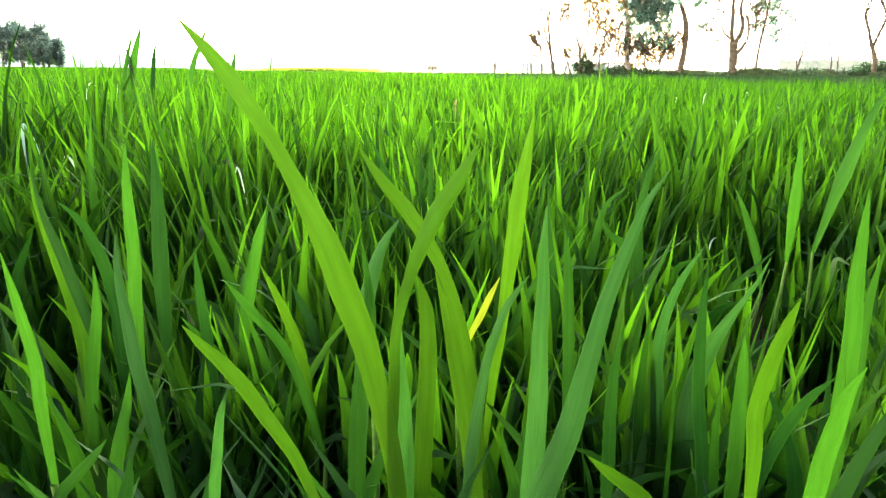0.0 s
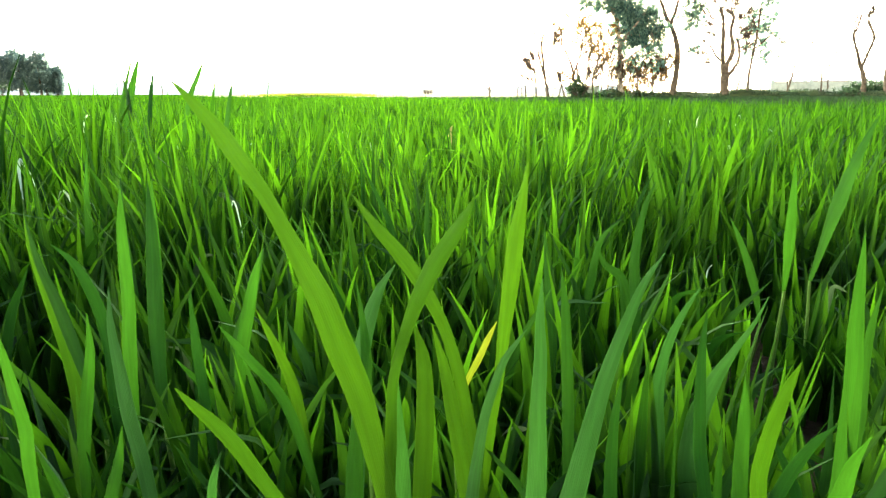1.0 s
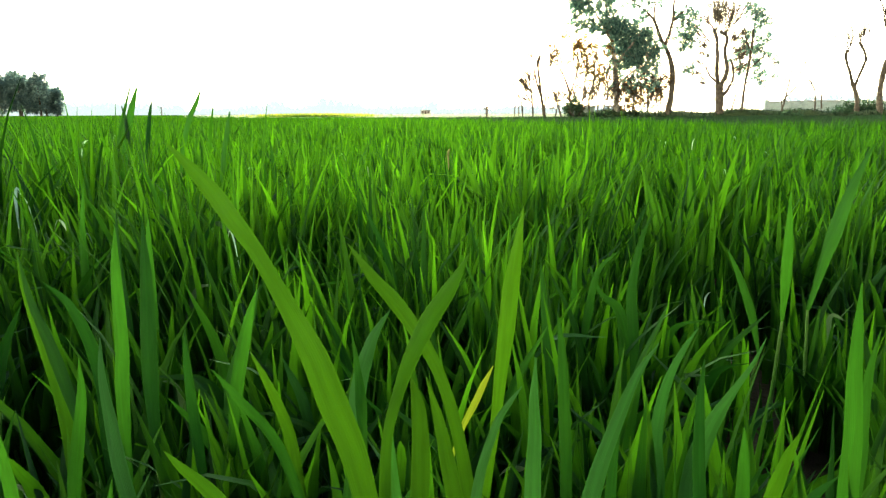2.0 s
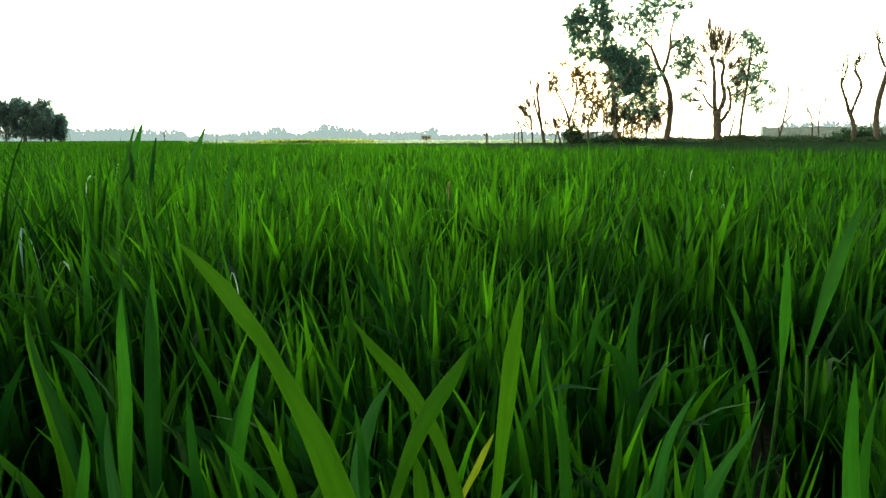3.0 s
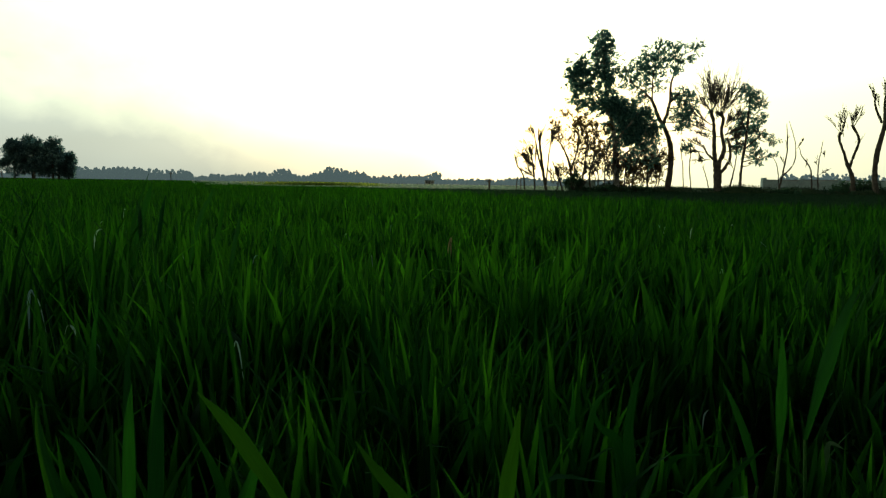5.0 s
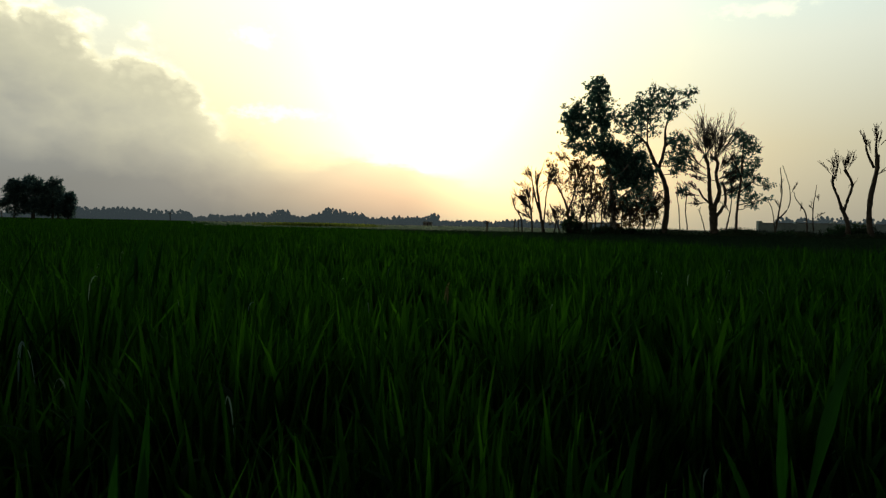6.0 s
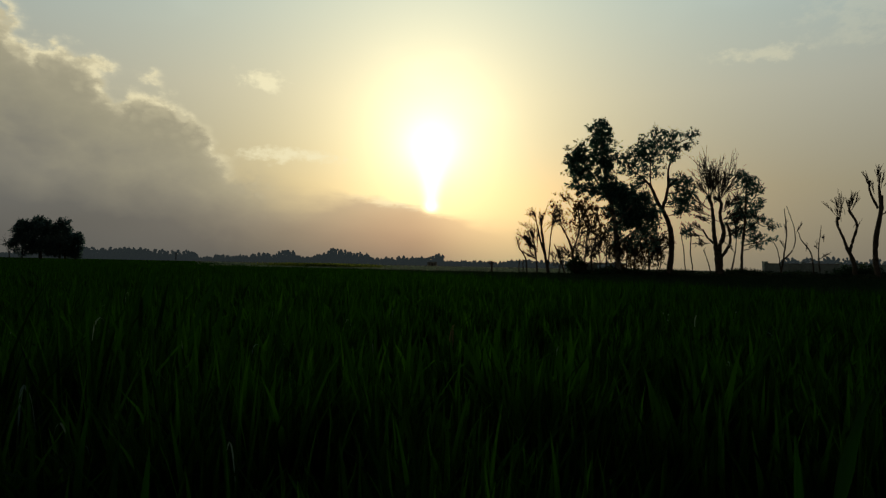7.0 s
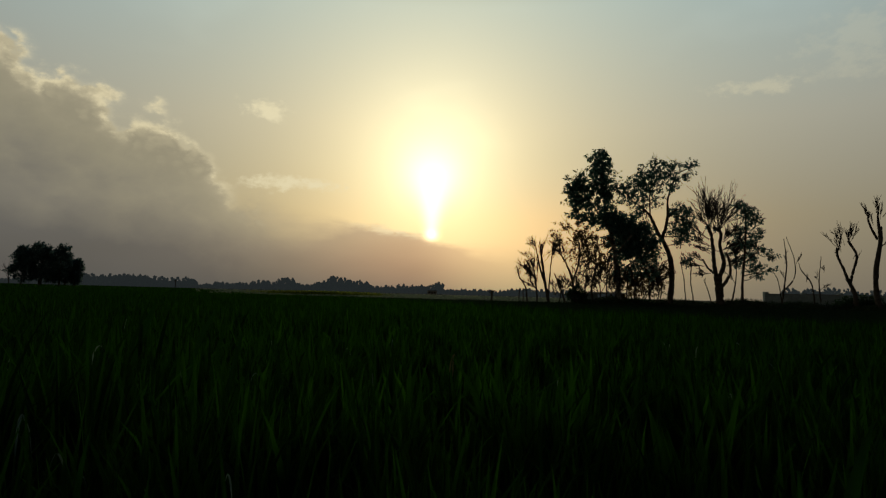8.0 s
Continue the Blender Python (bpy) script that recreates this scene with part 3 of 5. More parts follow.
def glint_plants():
    """Plants with a bent blade near the crop's top; glints painted in pale colour."""
    rng = np.random.default_rng(77)
    for _ in range(34):
        y = 0.9 + 4.6 * rng.uniform() ** 1.3
        x = rng.uniform(-0.72, 0.72) * y
        h = float(canopy(np.array(x), np.array(y))) * rng.uniform(0.8, 0.98)
        phi, out = rng.uniform(0, 2 * math.pi), rng.uniform(0.015, 0.045)
        dx, dy = math.cos(phi) * out, math.sin(phi) * out
        plant = empty("wheat_plant", x, y)
        tagged(plant, "wheat plant with a pale blade standing for a glint", "wheat plant", "wheat plants close by")
        v, f = tube([(0, 0, -0.02), (0.002, 0.001, h * 0.5), (0.003, 0, h * 0.8)], [0.0028, 0.0024, 0.0015], 6)
        mesh_object("stem", v, f, STEM, plant)
        v, f, uv = leaf_mesh([(0.003, 0, h * 0.78), (dx * 0.3, dy * 0.3, h * 0.95), (dx * 0.7, dy * 0.7, h), (dx, dy, h * rng.uniform(0.9, 1.03))], rng.uniform(0.003, 0.006), rng.uniform(-0.8, 0.8), rng.uniform(-1.5, 1.5), 10)
        mesh_object("leaf", v, f, GLINT_PALE, plant, "pale blade with a glint in its colour", uv=uv)


glint_plants()


hero([(-0.109, 0.262, 0.499, 0.4), (-0.100, 0.263, 0.488, 6.1), (-0.092, 0.264, 0.477, 9.2), (-0.085, 0.264, 0.466, 9.4), (-0.077, 0.265, 0.453, 8.2), (-0.070, 0.266, 0.438, 8.4), (-0.062, 0.267, 0.420, 11.1), (-0.054, 0.267, 0.401, 14.7), (-0.047, 0.268, 0.378, 16.3), (-0.039, 0.269, 0.353, 15.3), (-0.033, 0.270, 0.324, 13.3), (-0.027, 0.270, 0.293, 11.6), (-0.023, 0.271, 0.260, 10.5)], mat=BACKLIT_GREEN, label="tall wheat plant with one long arching green blade")
hero([(-0.050, 0.352, 0.437, 0.6), (-0.037, 0.353, 0.417, 7.8), (-0.023, 0.355, 0.399, 11.1), (-0.009, 0.356, 0.377, 10.1), (0.004, 0.358, 0.348, 8.3), (0.015, 0.359, 0.306, 9.2), (0.024, 0.361, 0.245, 10.9)], mat=BACKLIT_GREEN, label="wheat plant with one blade leaning across another")
hero([(0.016, 0.268, 0.450, 0.5), (0.007, 0.269, 0.433, 7.9), (-0.002, 0.271, 0.418, 9.9), (-0.010, 0.272, 0.401, 8.6), (-0.017, 0.274, 0.381, 6.3), (-0.023, 0.275, 0.356, 5.7), (-0.025, 0.277, 0.321, 7.0)], mat=BACKLIT_GREEN, label="wheat plant with a bright yellow-green leaning blade")
hero([(0.054, 0.372, 0.455, 0.6), (0.051, 0.373, 0.428, 7.8), (0.048, 0.375, 0.402, 12.1), (0.046, 0.376, 0.375, 12.5), (0.043, 0.378, 0.344, 10.0), (0.040, 0.379, 0.307, 7.9), (0.035, 0.381, 0.260, 7.1)], mat=BACKLIT_GREEN)
hero([(0.030, 0.172, 0.442, 0.3), (0.030, 0.173, 0.429, 3.1), (0.031, 0.175, 0.415, 4.6), (0.031, 0.176, 0.398, 5.7), (0.032, 0.178, 0.379, 6.9), (0.032, 0.179, 0.358, 8.1), (0.032, 0.181, 0.334, 9.1)], mat=WHEAT_SHEEN, label="wheat plant with a pale grey-green upright blade")
hero([(0.054, 0.144, 0.457, 0.2), (0.050, 0.145, 0.449, 2.3), (0.047, 0.147, 0.437, 3.8), (0.043, 0.148, 0.421, 5.1), (0.040, 0.150, 0.401, 6.7), (0.036, 0.151, 0.378, 8.8), (0.029, 0.153, 0.352, 10.5)], mat=WHEAT_SHEEN, label="tall wheat plant with a pale blade leaning over")
hero([(0.382, 1.196, 0.184, 2.0), (0.400, 1.197, 0.134, 26.3), (0.416, 1.199, 0.048, 37.9), (0.435, 1.200, -0.066, 43.5), (0.460, 1.202, -0.201, 47.1), (0.496, 1.203, -0.347, 51.2), (0.549, 1.205, -0.493, 56.9)], mat=BACKLIT_GREEN)
hero([(-0.190, 0.336, 0.387, 0.6), (-0.193, 0.337, 0.362, 5.5), (-0.193, 0.339, 0.333, 9.2), (-0.192, 0.340, 0.302, 11.3), (-0.189, 0.342, 0.268, 11.5), (-0.187, 0.343, 0.233, 10.6), (-0.185, 0.345, 0.198, 9.3)], mat=WHEAT_SHEEN)
hero([(-0.357, 0.516, 0.397, 0.9), (-0.357, 0.517, 0.367, 8.6), (-0.354, 0.519, 0.336, 13.1), (-0.349, 0.520, 0.302, 14.7), (-0.345, 0.522, 0.265, 15.2), (-0.343, 0.523, 0.222, 15.9), (-0.344, 0.525, 0.171, 16.8)], mat=BACKLIT_GREEN)
hero([(-0.349, 0.532, 0.364, 0.9), (-0.334, 0.534, 0.347, 8.2), (-0.324, 0.535, 0.323, 12.6), (-0.317, 0.537, 0.290, 14.7), (-0.315, 0.539, 0.250, 15.9), (-0.318, 0.540, 0.200, 16.4)], mat=WHEAT_SHADED)
hero([(-0.111, 0.236, 0.375, 0.4), (-0.105, 0.237, 0.366, 5.0), (-0.097, 0.239, 0.355, 8.2), (-0.089, 0.240, 0.343, 9.4), (-0.082, 0.242, 0.328, 9.3), (-0.074, 0.243, 0.313, 8.5), (-0.068, 0.245, 0.298, 7.4)], mat=BACKLIT_GREEN)
hero([(-0.159, 0.412, 0.333, 0.7), (-0.149, 0.414, 0.317, 6.5), (-0.138, 0.415, 0.301, 9.3), (-0.126, 0.417, 0.284, 9.8), (-0.116, 0.419, 0.262, 9.9), (-0.108, 0.420, 0.234, 9.9)], mat=WHEAT_SHADED)
hero([(-0.143, 0.448, 0.332, 0.8), (-0.136, 0.450, 0.313, 6.2), (-0.128, 0.452, 0.290, 9.5), (-0.120, 0.454, 0.262, 11.1), (-0.116, 0.456, 0.229, 11.5)], mat=BACKLIT_GREEN)
hero([(-0.156, 0.584, 0.269, 1.0), (-0.149, 0.587, 0.246, 9.3), (-0.140, 0.589, 0.220, 12.9), (-0.133, 0.592, 0.176, 13.0)], mat=WHEAT_SHEEN)
hero([(-0.014, 0.332, 0.364, 0.6), (-0.010, 0.334, 0.342, 9.6), (-0.009, 0.336, 0.308, 12.8), (-0.011, 0.338, 0.266, 13.5), (-0.013, 0.340, 0.218, 13.8)], mat=BACKLIT_GREEN)
hero([(-0.023, 0.300, 0.353, 0.5), (-0.024, 0.302, 0.325, 7.9), (-0.023, 0.305, 0.295, 11.7), (-0.022, 0.308, 0.255, 13.0)], mat=WHEAT_SHEEN)
hero([(-0.004, 0.290, 0.382, 0.5), (0.002, 0.292, 0.357, 6.4), (0.007, 0.294, 0.329, 9.5), (0.013, 0.296, 0.294, 10.9), (0.019, 0.298, 0.247, 11.6)], mat=BACKLIT_GREEN)
hero([(-0.042, 0.310, 0.348, 0.5), (-0.046, 0.312, 0.319, 7.1), (-0.050, 0.315, 0.285, 11.0), (-0.053, 0.318, 0.235, 12.9)], mat=WHEAT_SHADED)
hero([(0.039, 0.392, 0.343, 0.7), (0.033, 0.395, 0.328, 5.0), (0.027, 0.397, 0.312, 6.0), (0.019, 0.400, 0.293, 4.7)], mat=YELLOWED, label="wheat plant with a short yellowed blade")
hero([(0.040, 0.264, 0.389, 0.4), (0.035, 0.265, 0.381, 2.7), (0.030, 0.267, 0.371, 4.2), (0.026, 0.268, 0.358, 5.0), (0.022, 0.270, 0.341, 5.5), (0.019, 0.271, 0.319, 6.3), (0.016, 0.273, 0.289, 7.8)], mat=WHEAT_SHEEN)
hero([(0.198, 0.440, 0.351, 0.7), (0.190, 0.442, 0.334, 5.3), (0.182, 0.443, 0.313, 8.2), (0.177, 0.445, 0.286, 10.5), (0.176, 0.447, 0.252, 12.4), (0.181, 0.448, 0.210, 13.6)], mat=WHEAT_SHEEN)
hero([(0.245, 0.430, 0.347, 0.7), (0.237, 0.431, 0.324, 4.1), (0.226, 0.433, 0.301, 8.0), (0.214, 0.434, 0.274, 15.9), (0.206, 0.436, 0.241, 21.9), (0.204, 0.437, 0.197, 21.7), (0.213, 0.439, 0.139, 19.2)], mat=WHEAT_SHEEN, label="wheat plant with a twisted blade and dry tip")
hero([(0.122, 0.192, 0.406, 0.3), (0.121, 0.194, 0.397, 4.6), (0.119, 0.195, 0.385, 6.8), (0.118, 0.197, 0.371, 7.5), (0.118, 0.199, 0.355, 7.3), (0.121, 0.200, 0.335, 6.8)], mat=BACKLIT_GREEN)
hero([(0.223, 0.312, 0.423, 0.5), (0.226, 0.313, 0.397, 6.6), (0.230, 0.315, 0.367, 10.0), (0.235, 0.316, 0.334, 12.3), (0.239, 0.318, 0.299, 14.6), (0.242, 0.319, 0.262, 16.2), (0.242, 0.321, 0.222, 16.8)], mat=WHEAT_SHADED)
hero([(0.128, 0.164, 0.395, 0.3), (0.126, 0.166, 0.384, 5.6), (0.126, 0.168, 0.371, 7.9), (0.126, 0.170, 0.357, 8.5), (0.127, 0.172, 0.342, 8.7)], mat=WHEAT_SHADED)
hero([(0.218, 0.300, 0.318, 0.5), (0.209, 0.302, 0.305, 7.4), (0.202, 0.304, 0.289, 10.8), (0.196, 0.306, 0.269, 11.5), (0.191, 0.308, 0.245, 10.9)], mat=WHEAT_SHADED)
hero([(-0.180, 0.312, 0.312, 0.5), (-0.187, 0.315, 0.288, 6.5), (-0.197, 0.317, 0.259, 9.6), (-0.206, 0.320, 0.228, 10.8)], mat=WHEAT_SHADED)
hero([(-0.154, 0.240, 0.316, 0.4), (-0.165, 0.243, 0.303, 4.8), (-0.177, 0.245, 0.290, 6.4), (-0.187, 0.247, 0.278, 6.7)], mat=WHEAT_SHADED)
hero([(-0.091, 0.228, 0.350, 0.4), (-0.097, 0.231, 0.334, 4.0), (-0.101, 0.233, 0.315, 5.7), (-0.106, 0.236, 0.289, 6.4)], mat=WHEAT_SHEEN)
hero([(-0.138, 0.230, 0.315, 0.4), (-0.142, 0.233, 0.304, 4.2), (-0.146, 0.235, 0.293, 6.9), (-0.151, 0.238, 0.280, 8.4)], mat=WHEAT_SHADED)
hero([(0.070, 0.250, 0.302, 0.4), (0.083, 0.252, 0.290, 7.2), (0.096, 0.255, 0.278, 9.6), (0.106, 0.258, 0.266, 10.0)], mat=BACKLIT_GREEN)
hero([(-0.029, 0.384, 0.386, 0.6), (-0.040, 0.386, 0.368, 7.1), (-0.047, 0.387, 0.349, 11.1), (-0.053, 0.389, 0.325, 12.8), (-0.056, 0.391, 0.294, 13.2), (-0.059, 0.392, 0.252, 13.2)], mat=WHEAT_SHEEN)
hero([(-0.182, 0.236, 0.407, 0.4), (-0.182, 0.238, 0.390, 4.3), (-0.182, 0.240, 0.372, 6.6), (-0.182, 0.242, 0.351, 7.6), (-0.185, 0.244, 0.330, 7.8)], mat=WHEAT_SHADED)
hero([(-0.257, 0.420, 0.340, 0.7), (-0.261, 0.422, 0.308, 8.7), (-0.271, 0.425, 0.269, 11.8), (-0.281, 0.428, 0.228, 12.3)], mat=WHEAT_SHADED)
hero([(-0.263, 0.500, 0.420, 0.8), (-0.268, 0.502, 0.387, 9.2), (-0.271, 0.504, 0.351, 13.2), (-0.274, 0.506, 0.310, 14.3), (-0.280, 0.508, 0.263, 14.6)], mat=WHEAT_SHADED)
hero([(-0.240, 0.500, 0.424, 0.8), (-0.243, 0.502, 0.384, 10.9), (-0.248, 0.505, 0.338, 16.0), (-0.253, 0.507, 0.285, 17.1)], mat=WHEAT_SHADED)
hero([(-0.151, 0.500, 0.365, 0.8), (-0.160, 0.502, 0.340, 9.2), (-0.169, 0.505, 0.308, 13.0), (-0.179, 0.507, 0.264, 13.7)], mat=WHEAT_SHADED)
hero([(-0.194, 0.450, 0.345, 0.8), (-0.195, 0.453, 0.316, 6.8), (-0.195, 0.455, 0.281, 10.0), (-0.195, 0.458, 0.244, 10.8)], mat=WHEAT_SHADED)
hero([(-0.051, 0.360, 0.380, 0.6), (-0.049, 0.362, 0.359, 4.2), (-0.048, 0.365, 0.340, 6.9), (-0.048, 0.368, 0.324, 8.7)], mat=WHEAT_SHADED)
hero([(0.083, 0.400, 0.378, 0.7), (0.088, 0.402, 0.345, 7.3), (0.092, 0.405, 0.300, 9.9), (0.096, 0.408, 0.243, 10.3)], mat=WHEAT_SHADED)
hero([(0.153, 0.330, 0.373, 0.6), (0.154, 0.332, 0.348, 5.4), (0.157, 0.334, 0.317, 8.2), (0.162, 0.336, 0.278, 9.5), (0.171, 0.338, 0.234, 10.3)], mat=WHEAT_SHADED)
hero([(0.180, 0.330, 0.331, 0.6), (0.184, 0.332, 0.307, 8.3), (0.188, 0.335, 0.270, 11.2), (0.193, 0.338, 0.222, 12.0)], mat=WHEAT_SHADED)
hero([(0.186, 0.360, 0.280, 0.6), (0.188, 0.362, 0.256, 4.3), (0.191, 0.365, 0.229, 7.0), (0.195, 0.367, 0.199, 8.7)], mat=WHEAT_SHADED)
hero([(0.098, 0.300, 0.349, 0.5), (0.096, 0.302, 0.322, 5.7), (0.097, 0.305, 0.288, 8.4), (0.100, 0.308, 0.244, 9.3)], mat=WHEAT_SHADED)
hero([(0.306, 0.400, 0.364, 0.7), (0.305, 0.402, 0.334, 7.0), (0.308, 0.405, 0.298, 9.9), (0.314, 0.408, 0.255, 11.0)], mat=WHEAT_SHADED)
hero([(-0.348, 0.503, 0.400), (-0.344, 0.503, 0.358), (-0.334, 0.503, 0.318), (-0.323, 0.503, 0.264)], 0.0124)
hero([(0.246, 0.687, 0.397), (0.236, 0.687, 0.366), (0.229, 0.687, 0.306), (0.236, 0.687, 0.235)], 0.0133)
hero([(0.199, 0.775, 0.318), (0.218, 0.775, 0.275), (0.243, 0.775, 0.252), (0.261, 0.775, 0.187)], 0.0151)
hero([(0.231, 0.750, 0.341), (0.205, 0.750, 0.312), (0.195, 0.750, 0.251)], 0.0115)
hero([(0.605, 0.850, 0.465), (0.590, 0.850, 0.427), (0.574, 0.850, 0.373), (0.561, 0.850, 0.316)], 0.0192, face=0.90)
hero([(-0.394, 0.750, 0.396), (-0.400, 0.750, 0.329), (-0.401, 0.750, 0.247), (-0.405, 0.750, 0.159)], 0.0199)
hero([(-0.356, 0.750, 0.393), (-0.362, 0.750, 0.315), (-0.370, 0.750, 0.224)], 0.0194)
hero([(-0.516, 0.900, 0.420), (-0.529, 0.900, 0.341), (-0.535, 0.900, 0.245)], 0.0145)
hero([(-0.163, 0.550, 0.357), (-0.178, 0.550, 0.310), (-0.196, 0.550, 0.258)], 0.0146)
hero([(-0.258, 0.600, 0.300), (-0.260, 0.600, 0.250), (-0.261, 0.600, 0.184)], 0.0114)
hero([(-0.856, 1.800, 0.585, 5.2), (-0.872, 1.800, 0.543, 17.8), (-0.888, 1.800, 0.497, 24.1), (-0.906, 1.800, 0.432, 26.1), (-0.924, 1.800, 0.352, 26.1)])
hero([(-0.841, 1.850, 0.548, 4.3), (-0.852, 1.850, 0.503, 12.9), (-0.865, 1.850, 0.431, 16.1), (-0.876, 1.850, 0.365, 16.1)])
hero([(-0.637, 1.700, 0.572, 4.0), (-0.654, 1.700, 0.537, 13.8), (-0.675, 1.700, 0.497, 15.8), (-0.694, 1.700, 0.437, 15.8)])
hero([(-0.496, 1.500, 0.516, 3.5), (-0.505, 1.500, 0.478, 11.3), (-0.517, 1.500, 0.422, 13.9), (-0.527, 1.500, 0.361, 13.9)])
hero([(-0.905, 1.800, 0.534, 3.2), (-0.898, 1.800, 0.494, 12.5), (-0.897, 1.800, 0.432, 14.6)])
hero([(0.105, 0.600, 0.368), (0.111, 0.600, 0.315), (0.118, 0.600, 0.253)], 0.0117)
hero([(0.186, 0.800, 0.331), (0.188, 0.800, 0.244), (0.186, 0.800, 0.160)], 0.0156)
hero([(0.390, 0.800, 0.333), (0.411, 0.800, 0.294), (0.435, 0.800, 0.238)], 0.0123)
hero([(0.468, 0.800, 0.408), (0.473, 0.800, 0.356), (0.477, 0.800, 0.294)], 0.0166)
hero([(0.058, 2.750, 0.356), (0.048, 2.750, 0.333), (0.043, 2.750, 0.272)], 0.0200, mat=STRAW, label="wheat plant with a pale straw-coloured leaf tip")
hero([(0.056, 0.500, 0.188), (0.064, 0.500, 0.195), (0.075, 0.500, 0.195), (0.083, 0.500, 0.188)], 0.0065, mat=PALE, label="wheat plant with a pale drooping lower blade")
hero([(0.320, 0.900, 0.160), (0.340, 0.900, 0.131), (0.335, 0.900, 0.092)], 0.0081, mat=PALE, label="wheat plant with a pale drooping lower blade")
hero([(-0.409, 0.500, 0.191), (-0.387, 0.500, 0.185), (-0.370, 0.500, 0.174), (-0.361, 0.500, 0.149)], 0.0076, mat=PALE, label="wheat plant with a pale drooping lower blade")
hero([(-0.396, 0.500, 0.149), (-0.381, 0.500, 0.143), (-0.379, 0.500, 0.105)], 0.0078, mat=PALE, label="wheat plant with a pale drooping lower blade")
hero([(-0.338, 0.900, 0.256), (-0.365, 0.900, 0.251), (-0.381, 0.900, 0.219)], 0.0104, mat=PALE, label="wheat plant with a pale drooping lower blade")
hero([(-0.356, 1.100, 0.260), (-0.369, 1.100, 0.292), (-0.393, 1.100, 0.312)], 0.0125, mat=PALE, label="wheat plant with a pale drooping lower blade")
hero([(-0.341, 0.700, 0.192), (-0.321, 0.700, 0.185), (-0.314, 0.700, 0.150)], 0.0100, mat=PALE, label="wheat plant with a pale drooping lower blade")
hero([(0.639, 0.900, 0.190), (0.615, 0.900, 0.199), (0.613, 0.900, 0.162)], 0.0124, mat=PALE, label="wheat plant with a pale drooping lower blade")


# ---- trees ----
def leaf_cloud(rng, blobs, size, droop=0.5, loose=1.0):
    """Leaves in tufts along short twigs; each blob is centre, radii, count."""
    quads = []
    for c, r, count in blobs:
        c, r = np.array(c), np.array(r)
        tufts = max(4, count // 14)
        q = rng.normal(0, 1, (tufts, 3))
        q = q / np.linalg.norm(q, axis=1, keepdims=True) * rng.uniform(0.0, 1.0, (tufts, 1)) ** 0.45 * rng.uniform(0.85, 1.2, (tufts, 1))
        centres = c + q * r
        hang = q * (0.7, 0.7, 0.5) + rng.normal(0, 0.45, (tufts, 3)) - (0, 0, droop)
        hang = hang / (np.linalg.norm(hang, axis=1, keepdims=True) + 1e-6) * rng.uniform(0.5, 1.3, (tufts, 1)) * size * 2.2
        pick = rng.integers(0, tufts, count)
        p = centres[pick] + hang[pick] * rng.uniform(-0.5, 0.5, (count, 1)) + rng.normal(0, 1, (count, 3)) * size * 0.34 * loose
        down = hang[pick] / (np.linalg.norm(hang[pick], axis=1, keepdims=True) + 1e-6) + rng.normal(0, 0.5, (count, 3)) - (0, 0, droop * 0.5)
        down /= np.linalg.norm(down, axis=1, keepdims=True)
        side = np.cross(down, rng.normal(0, 1, (count, 3)))
        side /= np.linalg.norm(side, axis=1, keepdims=True)
        ln = size * rng.uniform(0.6, 1.4, count)[:, None]
        wd = ln * 0.24
        quads.append(np.stack([p, p + down * ln * 0.45 + side * wd, p + down * ln, p + down * ln * 0.45 - side * wd], 1))
    v = np.concatenate(quads).reshape(-1, 3)
    return v, np.arange(len(v)).reshape(-1, 4)


def twig_fan(rng, at, way, length, radius, spread, depth, out, slim=0.012):
    """Bare branching twigs, each a little crooked and finer than the last."""
    way = np.array(way, float)
    way /= np.linalg.norm(way)
    at = np.array(at, float)
    end = at + way * length
    bow = rng.normal(0, 0.05, (2, 3)) * length
    path = np.array([at, at + way * length * 0.35 + bow[0], at + way * length * 0.7 + bow[1], end])
    out.append(tube(path, np.maximum(radius * np.array([1.0, 0.8, 0.62, 0.4]), slim + 0.003 * depth), 4))
    if depth > 0:
        for _ in range(rng.integers(3, 6)):
            turn = way + rng.normal(0, spread, 3)
            turn[2] += 0.15
            k = rng.uniform(0.2, 0.95)
            spot = at + (end - at) * k + bow[1] * k
            twig_fan(rng, spot, turn, length * rng.uniform(0.4, 0.85), radius * 0.6, spread, depth - 1, out, slim)


